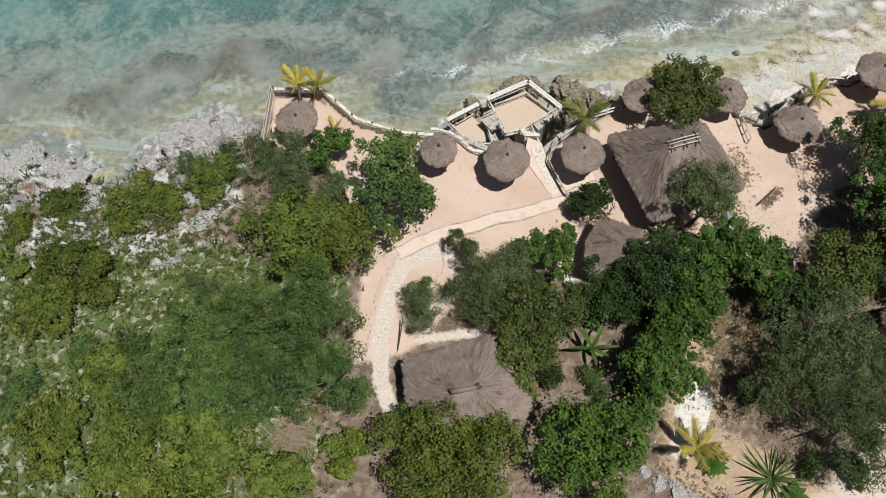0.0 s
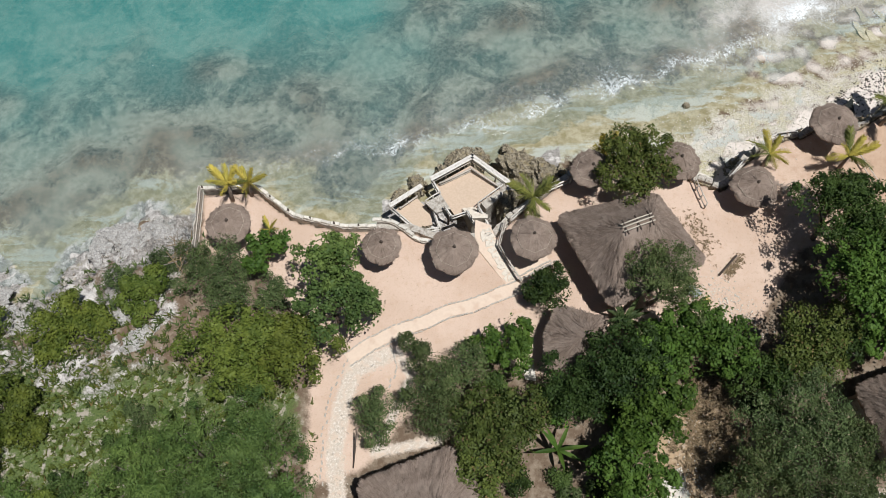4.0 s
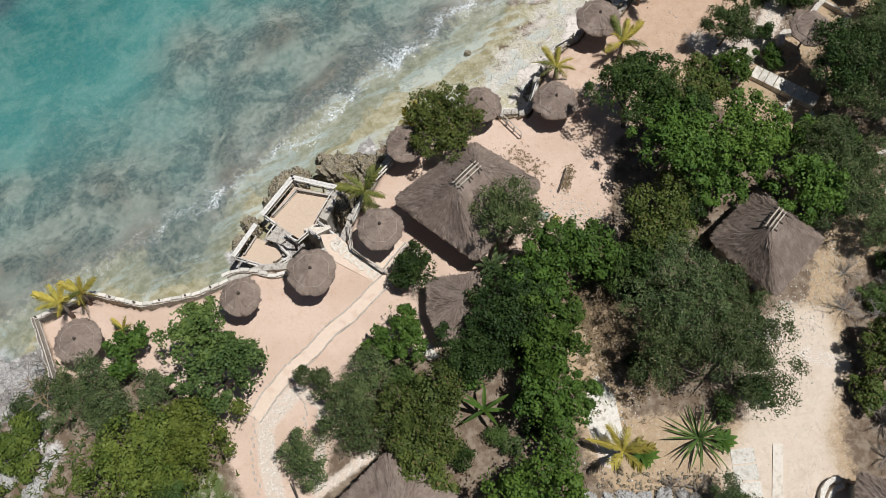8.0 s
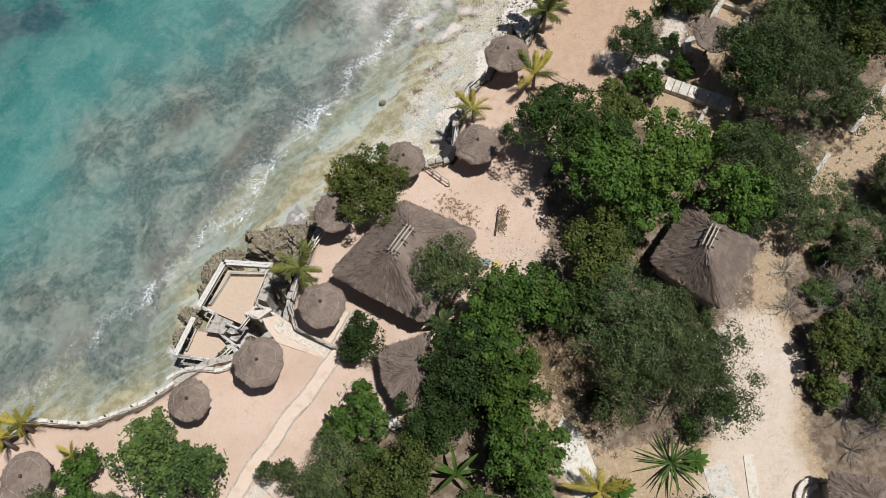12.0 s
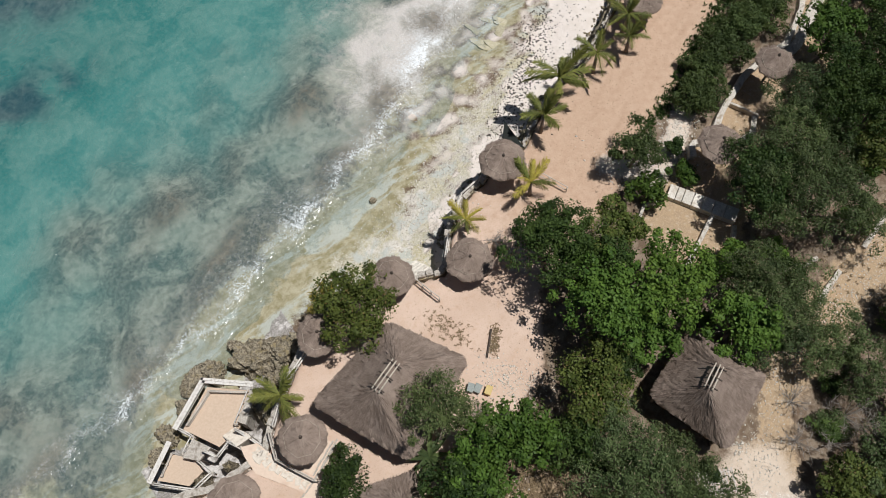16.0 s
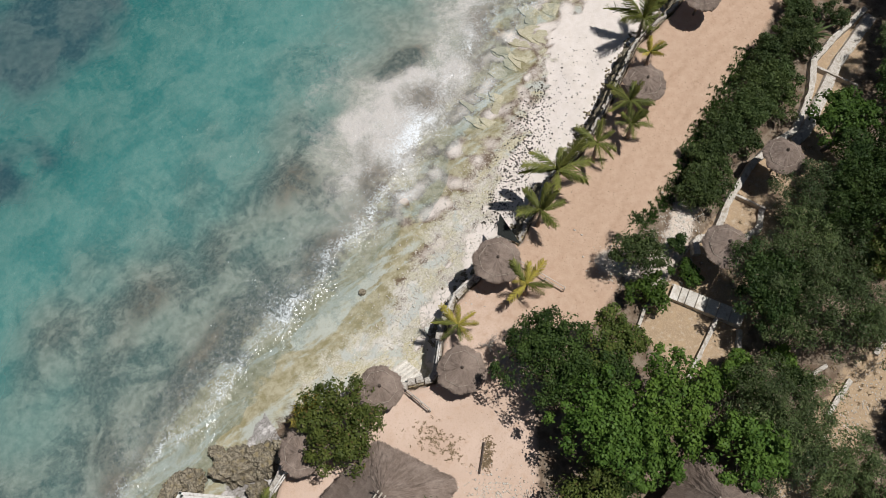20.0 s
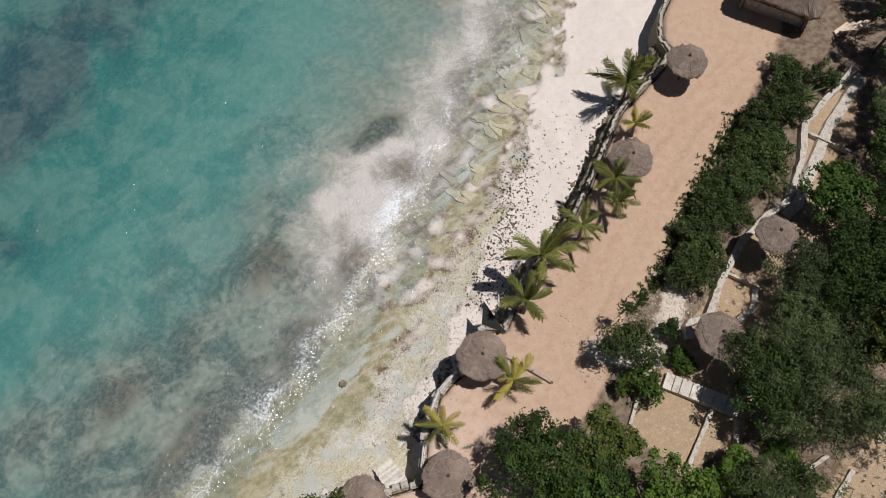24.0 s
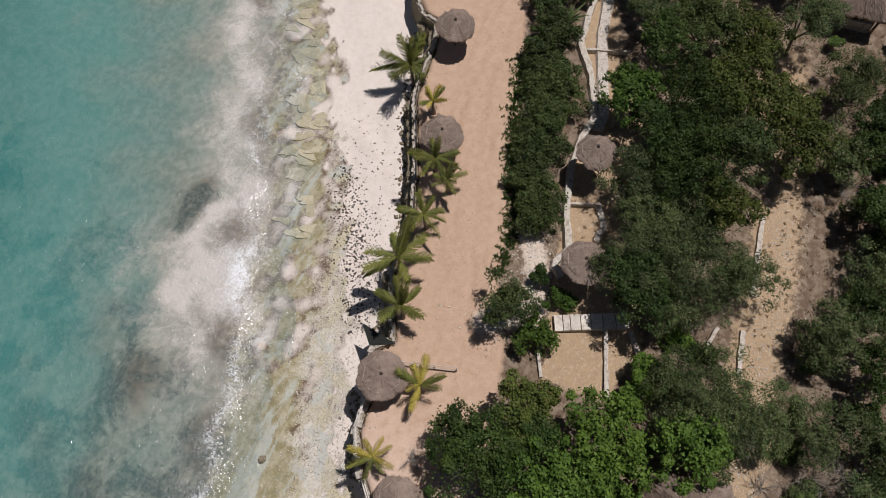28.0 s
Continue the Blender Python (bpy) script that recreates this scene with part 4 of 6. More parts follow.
TREES = {
    "G": [(-1.3, 5.9, 2.5, 5.4), (-1.2, 3.5, 2.8, 5.0)],
    "H": [(41.1, 11.6, 2.0, 4.0), (58.1, 2.6, 2.67, 5.8), (66.1, 8.4, 2.94, 6.0), (43.0, -12.8, 2.6, 4)],
    "F": [(-12.0, -6.6, 3.2, 5.0), (-8.6, -5.6, 3.4, 6.0), (-5.0, -5.0, 3.1, 6.4), (-3.7, -8.3, 2.6, 5.8), (-7.2, -9.1, 3.0, 5.4), (-11.1, -9.6, 2.8, 4.6), (-15.0, -9.7, 2.2, 3.2)],
    "E": [(-3.9, 0.9, 2.8, 4), (-7.3, 0.7, 3.4, 4.4), (3.6, -13.1, 4.3, 5.5), (-6.4, -14.6, 2.1, 4), (-10.8, -13.5, 3.3, 4)],
    "A": [(-6.2, 7.7, 1.5, 3.2), (9.6, 1.0, 2.0, 3.0), (16.2, -7.0, 2.7, 5), (17.6, -2.9, 2.8, 5.2), (21.6, 0.9, 2.9, 5.6), (18.9, 1.0, 2.0, 4.6), (58.4, 10.3, 2.5, 5), (31.3, 4.2, 3.4, 7.3),
          (35.1, 2.5, 3.5, 6.8), (40.9, 1.5, 1.8, 3.0), (37.6, -2.0, 2.6, 5.6), (33.0, 0.8, 1.8, 5.0), (12.0, -11.8, 3.8, 5.4)],
    "B": [(28.2, -5.7, 2.6, 5.4), (39.2, -3.8, 2.6, 5.0), (35.9, -17.4, 1.7, 2.8), (43.8, -15.5, 2.4, 3.4), (-5.4, 5.2, 1.5, 2.4), (61.6, -3.9, 2.5, 4.4), (68.1, -3.4, 2.9, 5), (51.5, 3.0, 2.9, 5),
          (66.2, 12.2, 2.4, 5), (52.5, 7.6, 2.9, 5), (-8.6, 5.7, 2.7, 3), (3.8, 1.0, 1.3, 2.6), (1.3, -3.2, 1.8, 2.8), (5.1, -2.2, 2.7, 3.2), (7.1, -0.6, 2.1, 3), (19.3, 4.3, 2.8, 6.6),
          (26.2, -5.0, 3.5, 6), (27.0, -3.0, 2.0, 5.4), (27.8, -9.3, 3.9, 6), (23.7, -7.7, 2.8, 5.5), (41.0, -0.5, 3.1, 5), (22.3, -16.6, 1.9, 2.6), (47.3, 4.9, 3.2, 6), (48.0, 1.1, 3.7, 6),
          (44.9, 2.2, 1.9, 5.0), (47.6, -7.3, 1.9, 3.6), (42.3, -6.6, 2.2, 4.0), (50.2, -1.9, 1.9, 4.0), (41.2, -3.2, 3.4, 5), (43.0, -9.2, 2.3, 4), (54.6, -8.8, 1.9, 3), (39.3, -12.8, 2.1, 3.4),
          (22.4, -18.6, 2.3, 3.4), (70.1, 1.9, 2.39, 5.8), (50.0, 6.0, 2.02, 5.4), (49.5, -8.2, 2.3, 4.4)],
    "C": [(18.6, 13.0, 2.9, 5.0), (28.0, 0.3, 2.9, 5.5), (39.0, -15.0, 2.2, 3.2), (34.4, -14.6, 1.2, 1.8), (36.5, -13.2, 2.2, 3.4), (62.8, 0.8, 2.9, 5), (67.2, 5.1, 3.2, 5.5), (8.6, -4.3, 3.2, 4),
          (7.7, -7.1, 2.0, 3.5), (35.2, 7.8, 2.1, 5), (60.5, -1.5, 2.39, 5.3), (62.4, 4.4, 2.76, 6.2), (53.8, 1.4, 2.02, 5.2)],
    "D": [(33.2, 6.6, 2.2, 5.6), (56.5, 7.6, 2.2, 5.8), (59.9, 6.8, 3.3, 6.3), (38.4, -17.6, 2.2, 3.5), (41.0, -14.2, 1.9, 3), (72.5, 17.6, 2.21, 5.8), (70.2, 15.0, 1.84, 5.3), (76.0, 20.0, 2.3, 5.8), (30.2, 0.6, 1.5, 4.6), (31.1, 8.8, 3.1, 6.5), (25.0, -1.6, 2.0, 4.4),
          (13.0, -2.3, 2.4, 4), (16.9, -0.5, 3.0, 5.2), (58.6, -8.0, 2.02, 4.4), (63.5, -5.5, 2.21, 4.8), (51.9, -8.9, 2.02, 4.4), (66.5, -7.5, 2.39, 4.8), (45.7, 4.6, 2.85, 5.8), (54.9, 4.9, 3.68, 6.3),
          (72.3, 9.4, 2.67, 5.8), (63.2, 10.2, 2.02, 5.8), (73.5, 14.5, 2.76, 5.8), (76, 4, 2.94, 5.8), (47.8, -11.0, 2.21, 4.2), (28.4, -24.8, 2.2, 3.5), (69.5, 12.4, 2.39, 5.8), (57.5, -9.5, 2.02, 4.3),
          (62, -8.5, 2.02, 4.4), (32.2, 10.6, 1.9, 4.6)],
}
SHRUBS = {
    "F": [(-20.5, -7.0, 1.3, 0.8), (-17.2, -6.6, 1.2, 0.9), (-24.4, -10.4, 1.8, 1.1), (-14.6, -4.3, 1.1, 1.0)],
    "E": [(-18.8, 3.1, 2.8, 1.5), (-25.1, 3.5, 1.9, 1.4), (-14.2, 5.5, 1.9, 1.3), (-23.5, -1.2, 1.7, 1.3), (-21.3, -2.6, 2.3, 1.5), (-23.7, -4.6, 2.3, 1.5), (-26.5, -1.5, 1.2, 1.0), (-27.5, 1.0, 1.4, 1.0), (-18.4, -9.6, 2.4, 1.5), (-20.8, -12.2, 2.6, 1.6), (-16.9, -14.3, 2.6, 1.8), (-15.4, -11.6, 2.2, 2.2), (-13.5, -15.4, 2.2, 2.4), (-2.6, -12.8, 1.6, 1.8)],
    "A": [(40.3, 9.2, 1.5, 2.0), (43.5, 9.0, 1.0, 1.4)],
    "D": [(12.8, 4.8, 1.9, 2.3)],
    "H": [(57.7, 16.1, 2.6, 2.2), (52.7, 14.9, 2.3, 2.2), (48.4, 12.6, 2.1, 2.0), (63.5, 18.4, 1.9, 2.0), (60.3, 18.0, 1.8, 2.0), (55.2, 15.9, 2.2, 2.2), (50.4, 13.9, 1.9, 2.0), (65.6, 20.7, 1.2, 1.4), (64.5, 19.4, 1.5, 1.8), (62.4, 18.2, 1.6, 1.9), (61.2, 19.0, 1.2, 1.6), (59.2, 16.6, 1.9, 2.1), (58.4, 17.6, 1.3, 1.6), (53.6, 16.2, 1.3, 1.6), (50.6, 15.2, 1.1, 1.4), (67.0, 18.6, 1.3, 1.5)],
    "B": [(-10.9, 8.2, 1.4, 1.0), (-12.9, 7.8, 1.4, 1.0), (-16.0, 6.6, 1.1, 0.9), (-13.4, -2.6, 1.2, 1.2), (59.6, -6.8, 1.5, 1.8)],
}
def clear_of(x, y):
    """True where undergrowth may stand: off the sand, the yard, the beds and the roofs."""
    px, py = np.array([x]), np.array([y])
    for poly in (SANDY, YARD, BEDS):
        if zone(px, py, poly, 0.8)[0] > 0.05:
            return False
    roofs = ((18, 7, 5.2), (34, -4, 4.6), (14, 1.4, 3.0), (4.2, -9, 5.0), (30.6, -20.7, 3.4), (19.6, -7.5, 2.2))
    return all(math.hypot(x - a, y - b) > r for a, b, r in roofs)


under = random.Random(77)
for x0, x1, y0, y1, n_under in ((8, 26, -15, 1, 30), (27, 46, -16, 8, 26), (44, 78, -12, 14, 34)):
    while n_under:
        x, y = under.uniform(x0, x1), under.uniform(y0, y1)
        if clear_of(x, y):
            n_under -= 1
            SHRUBS[under.choice("ABDDF")].append((round(x, 1), round(y, 1), round(under.uniform(0.6, 1.3), 2), round(under.uniform(0.7, 1.6), 2)))
seed = 100
for kind, rows in TREES.items():
    for x, y, r, h in rows:
        seed += 1
        tree(x, y, r, h, kind, seed)
for kind, rows in SHRUBS.items():
    for x, y, r, h in rows:
        seed += 1
        tree(x, y, r, h, kind, seed, True)


# ---- palms ----
def frond_mesh(length, droop, seed, material):
    rng = np.random.RandomState(seed)
    n = 36
    v, f = [], []

    def quad(a, b, c, d):
        i = len(v)
        v.extend([a, b, c, d])
        f.append([i, i + 1, i + 2, i + 3])

    def spine(u):
        return np.array([length * u * (1 - 0.12 * droop * u), 0, length * (0.32 * u - droop * u * u)])

    for k in range(n):
        a, b = spine(k / n), spine((k + 1) / n)
        w = 0.035 * (1 - k / n) + 0.008
        quad(a + (0, w, 0), a - (0, w, 0), b - (0, w, 0), b + (0, w, 0))
    for k in range(3, n):
        u = k / n
        ll = 0.27 * length * (math.sin(math.pi * (0.12 + 0.8 * u)) ** 0.7) * rng.uniform(0.85, 1.1)
        for s in (-1, 1):
            p = spine(u)
            q = p + np.array([ll * 0.78, s * ll * 0.6, -0.42 * ll + rng.normal(0, 0.05)])
            w = 0.016
            m = (p + q) / 2 + (0, 0, 0.06 * ll)
            quad(p + (-w, 0, 0), p + (w, 0, 0), m + (w, 0, 0), m + (-w, 0, 0))
            quad(m + (-w, 0, 0), m + (w, 0, 0), q + (0.01, 0, 0), q - (0.01, 0, 0))
    me_ob = link_mesh("frond", v, f, material)
    me = me_ob.data
    bpy.data.objects.remove(me_ob)
    return me


FRONDS = {m.name: [frond_mesh(1.0, d, 7 + i, m) for i, d in enumerate((0.35, 0.6, 0.95, 0.15))] for m in (M_PALM, M_PALM_Y)}


def palm(x, y, size, trunk, yellow, seed):
    rng = random.Random(seed)
    gz0 = float(land_height(np.array([x]), np.array([y]))[0][0])
    p = thing("coconut_palm", x, y, gz0 - 0.05, ("young coconut palm with yellow fronds" if yellow else "coconut palm with green drooping fronds") + " at the terrace edge", "palm", "palms")
    lean = Vector((rng.uniform(-0.25, 0.25), rng.uniform(-0.1, 0.3), 0))
    bm = bmesh.new()
    tube(bm, [(0, 0, 0), lean * 0.5 + Vector((0, 0, trunk * 0.5)), lean + Vector((0, 0, trunk))], [0.17, 0.12, 0.1], 9)
    part("trunk", bm, M_BARK, p, smooth=True)
    count = rng.randint(7, 9) if yellow else rng.randint(9, 11)
    for k in range(count):
        me = rng.choice(FRONDS["palm_yellow" if yellow and rng.random() < 0.88 else "palm_green"])
        f = new("frond", me)
        f.parent = p
        up = -rng.uniform(25, 65) if yellow else (-rng.uniform(0, 35) if k % 4 else -rng.uniform(40, 70))
        s = size * rng.uniform(0.72, 1.05)
        f.matrix_basis = pose(lean.x, lean.y, trunk, 0, 0, k * 137.5 + rng.uniform(-15, 15)) @ pose(0, 0, 0, rng.uniform(-15, 15), up, 0) @ Matrix.Diagonal((s, s, s, 1))
    return p


for k, (x, y, s, h, yel) in enumerate(((55.6, 26.9, 3.0, 2.6, False), (52.6, 23.4, 1.6, 1.6, True), (48.2, 20.9, 2.0, 2.5, False), (47.4, 19.4, 1.6, 2.2, False), (44.1, 19.4, 1.9, 2.4, False),
                                       (40.6, 19.2, 2.6, 2.6, False), (37.6, 17.6, 2.1, 2.3, False), (33.8, 14.0, 2.0, 1.8, True), (28.5, 14.4, 1.7, 1.6, True), (-8.9, 12.4, 1.8, 2.0, True),
                                       (-7.6, 12.8, 1.6, 1.8, True), (-5.7, 9.6, 1.1, 1.4, True), (12.1, 11.4, 2.1, 1.8, False), (17.6, 15.4, 2.3, 3.6, True), (18.8, -11.3, 2.2, 1.6, True))):
    palm(x, y, s, h, yel, 500 + k)


# ---- walls, paths and paving ----
def smooth_line(pts, step_len):
    """Even steps along a broken line."""
    out, carry = [], 0.0
    for a, b in zip(pts, pts[1:]):
        a, b = Vector(a), Vector(b)
        ln = (b - a).length
        while carry <= ln:
            out.append(a.lerp(b, carry / ln))
            carry += step_len
        carry -= ln
    return out


def wall_body(name, pts, half, z_low, z_top, material, label, category="wall", kind="structure"):
    """An uneven wall along a line, from z_low up to z_top."""
    rng = random.Random(len(pts) * 7 + int(pts[0][0] * 3))
    line = smooth_line(pts, 0.45) + [Vector(pts[-1])]
    bm = bmesh.new()
    rows = []
    for i, p in enumerate(line):
        way = (line[min(i + 1, len(line) - 1)] - line[max(i - 1, 0)]).normalized()
        nrm = Vector((-way.y, way.x))
        row = []
        foot, sway = min(0.25, 0.8 * half), min(0.06, 0.22 * half)
        for s, z in ((half + foot, z_low), (half + 0.4 * foot, (z_low + z_top) / 2), (half, z_top), (-half, z_top), (-half, z_low)):
            q = p + nrm * (s + rng.uniform(-sway, sway))
            row.append(bm.verts.new((q.x, q.y, z + (rng.uniform(-0.04, 0.04) if z > z_low else 0))))
        rows.append(row)
    for a, b in zip(rows, rows[1:]):
        for k in range(4):
            bm.faces.new((a[k], b[k], b[k + 1], a[k + 1]))
    bm.faces.new(rows[0])
    bm.faces.new(rows[-1][::-1])
    return tagged(part(name, bm, material), label, category, kind=kind)


def block_mesh(name, lx, ly, lz, seed, material):
    rng = random.Random(seed)
    bm = bmesh.new()
    box(bm, (-lx / 2, -ly / 2, -lz), (lx / 2, ly / 2, 0), 0.12 * min(lx, ly), rng)
    bmesh.ops.bevel(bm, geom=bm.edges[:], offset=0.1 * min(lx, ly, lz), segments=1, affect="EDGES")
    ob = part(name, bm, material)
    me = ob.data
    bpy.data.objects.remove(ob)
    return me


COPING = [block_mesh("coping_stone", 0.6, 0.23, 0.14, k, M_STONE) for k in range(4)]
EDGING = [block_mesh("edging_stone", 0.26, 0.1, 0.1, 20 + k, M_WALL) for k in range(4)]
PAVERS = [block_mesh("paving_stone", 0.42, 0.36, 0.06, 40 + k, M_CEMENT2) for k in range(5)]
GREY = [block_mesh("wall_stone", 0.5, 0.42, 0.3, 60 + k, M_WALL) for k in range(4)]


def stones_along(name, pts, gap, meshes, z, parent, shift=0.0, wobble=0.05, seed=1):
    rng = random.Random(seed)
    line = smooth_line(pts, gap)
    for i, p in enumerate(line):
        way = (line[min(i + 1, len(line) - 1)] - line[max(i - 1, 0)]).normalized()
        nrm = Vector((-way.y, way.x))
        q = p + nrm * (shift + rng.uniform(-wobble, wobble))
        o = new(name, rng.choice(meshes))
        o.parent = parent
        o.matrix_basis = pose(q.x, q.y, z + rng.uniform(-0.02, 0.03), rng.uniform(-3, 3), rng.uniform(-3, 3), math.degrees(math.atan2(way.y, way.x)) + rng.uniform(-6, 6))


west_wall = wall_body("sea_wall", WALL_LINE, 0.16, SEA - 1, 0.2, M_WALL, "pale coral-stone sea wall with flat coping stones")
stones_along("coping_stone", WALL_LINE, 0.64, COPING, 0.36, west_wall, 0, 0.02, 3)
for p in smooth_line(WALL_LINE, 1.7):
    bar("wall_post", (p.x, p.y, 0.1), (p.x, p.y, 0.62), 0.06, M_DARK, west_wall)
bay_wall = wall_body("bay_wall", BAY_LINE, 0.22, SEA - 1, 0.06, M_WALL, "rough coral-stone retaining wall above the rocks")
east_wall = wall_body("retaining_wall", EAST_LINE, 0.2, SEA - 1, -0.12, M_ROCK, "dark rough stone retaining wall along the beach")
def boulder_mesh(seed, material):
    bm = bmesh.new()
    bmesh.ops.create_icosphere(bm, subdivisions=2, radius=0.36)
    off = Vector((seed * 2.3, seed * 5.1, seed))
    for v in bm.verts:
        d = 1 + 0.45 * noise.noise(v.co * 3.4 + off) + 0.3 * noise.noise(v.co * 8 + off)
        v.co = Vector((v.co.x * d * 1.25, v.co.y * d, v.co.z * d * 0.9))
    ob = part("boulder", bm, material)
    me = ob.data
    bpy.data.objects.remove(ob)
    return me


ROUGH = [boulder_mesh(70 + k, M_ROCK) for k in range(6)]
TOPS = [block_mesh("top_stone", 0.3, 0.24, 0.2, 90 + k, M_WALL) for k in range(5)]
stones_along("wall_stone", EAST_LINE[:10], 0.55, GREY, 0.2, east_wall, 0.05, 0.12, 4)
stones_along("top_stone", EAST_LINE[9:14], 0.27, TOPS, 0.1, east_wall, 0.0, 0.12, 14)
stones_along("boulder", EAST_LINE[9:14], 0.55, ROUGH, -1.3, east_wall, 0.22, 0.16, 15)
stones_along("boulder", EAST_LINE[9:14], 0.6, ROUGH, -2.7, east_wall, 0.34, 0.25, 17)
stones_along("top_stone", EAST_LINE[13:], 0.3, TOPS, 0.1, east_wall, 0.0, 0.08, 16)
stones_along("boulder", EAST_LINE[13:17], 0.55, ROUGH, -1.2, east_wall, 0.25, 0.16, 18)
stones_along("boulder", EAST_LINE[13:17], 0.6, ROUGH, -2.7, east_wall, 0.4, 0.25, 19)
stones_along("wall_stone", [(10.4, 10.8), (12.2, 12.2), (13.6, 13.2), (15.6, 14.4)], 0.55, GREY, 0.18, bay_wall, 0, 0.1, 5)
curve_wall = wall_body("curved_wall", [(1.2, 10.6), (2.2, 10.5), (3.1, 9.9), (4.0, 9.1), (5.1, 8.9)], 0.14, -0.3, 0.3, M_WALL, "low curved coral-stone wall at the terrace corner")
stones_along("coping_stone", [(1.2, 10.6), (2.2, 10.5), (3.1, 9.9), (4.0, 9.1), (5.1, 8.9)], 0.64, COPING, 0.44, curve_wall, 0, 0.02, 6)


def strip_slab(name, pts, half, z, material, label, category, wob=0.06):
    """A path laid along a line, 4 cm thick, with uneven edges."""
    rng = random.Random(int(pts[0][0] * 10) + 3)
    line = smooth_line(pts, 0.4) + [Vector(pts[-1])]
    bm = bmesh.new()
    rows = []
    for i, p in enumerate(line):
        way = (line[min(i + 2, len(line) - 1)] - line[max(i - 2, 0)]).normalized()
        nrm = Vector((-way.y, way.x))
        a, b = p + nrm * (half + rng.uniform(-wob, wob)), p - nrm * (half + rng.uniform(-wob, wob))
        rows.append([bm.verts.new((q.x, q.y, h)) for q, h in ((a, -0.15), (a, z), (p, z + 0.015), (b, z), (b, -0.15))])
    for a, b in zip(rows, rows[1:]):
        for k in range(4):
            bm.faces.new((a[k], b[k], b[k + 1], a[k + 1]))
    return tagged(part(name, bm, material), label, category, kind="structure")


PATH_LINE = [(13.4, 7.0), (11.2, 5.85), (9.4, 5.15), (7.4, 4.35), (5.8, 4.0), (4.4, 3.3), (2.6, 2.75), (0.9, 1.9), (-0.6, 0.9)]
path = strip_slab("path", PATH_LINE, 0.42, 0.07, M_CEMENT, "sandy cement garden path with rough edges", "path")
stones_along("edging_stone", PATH_LINE, 0.3, EDGING, 0.1, path, 0.46, 0.04, 8)
stones_along("edging_stone", PATH_LINE, 0.3, EDGING, 0.1, path, -0.46, 0.04, 9)
stones_along("edging_stone", [(-0.6, 0.9), (-1.6, -1.2), (-2.1, -4.2), (-2.0, -7.0)], 0.42, EDGING, 0.08, path, 0.0, 0.12, 10)
stones_along("edging_stone", [(2.2, 1.7), (2.6, 0.2), (2.0, -1.0)], 0.34, EDGING, 0.08, path, 0.0, 0.08, 11)


def slab(name, corners, z, thick, material, label="", category="", parent=None, kind="structure"):
    bm = bmesh.new()
    top = [bm.verts.new((x, y, z)) for x, y in corners]
    low = [bm.verts.new((x, y, z - thick)) for x, y in corners]
    if sum((a[0] * b[1] - b[0] * a[1]) for a, b in zip(corners, corners[1:] + corners[:1])) < 0:
        top, low = top[::-1], low[::-1]
    bm.faces.new(top)
    bm.faces.new(low[::-1])
    m = len(top)
    for k in range(m):
        bm.faces.new((low[k], low[(k + 1) % m], top[(k + 1) % m], top[k]))
    ob = part(name, bm, material, parent)
    return tagged(ob, label, category, kind=kind) if label else ob


paving = slab("paving", [(8.0, 10.6), (9.0, 10.2), (9.55, 8.5), (10.75, 6.2), (9.95, 5.75), (7.95, 8.6), (7.9, 9.9)], 0.07, 0.4, M_CEMENT, "pale stone-flagged landing beside the parasol", "paving")
rng_p = random.Random(5)
for i in range(9):
    for j in range(3):
        u, v = (i + 0.5) / 9, (j + 0.5) / 3
        a, b = Vector((8.9, 10.0)).lerp(Vector((10.6, 6.4)), u), Vector((8.2, 9.7)).lerp(Vector((10.0, 6.0)), u)
        q = a.lerp(b, v)
        o = new("paving_stone", rng_p.choice(PAVERS))
        o.parent = paving
        o.matrix_basis = pose(q.x + rng_p.uniform(-0.06, 0.06), q.y + rng_p.uniform(-0.06, 0.06), 0.1, 0, 0, rng_p.uniform(0, 180))
plinth = slab("parasol_plinth", [(10.9, 6.3), (13.0, 7.3), (12.2, 8.8), (10.2, 9.8), (9.7, 8.4)], 0.05, 0.3, M_CEMENT, "low stone-edged platform under a parasol", "platform")
stones_along("edging_stone", [(10.9, 6.2), (13.0, 7.2)], 0.27, EDGING, 0.16, plinth, 0.0, 0.03, 12)
stones_along("edging_stone", [(10.95, 6.5), (12.9, 7.45)], 0.27, EDGING, 0.15, plinth, 0.0, 0.03, 13)


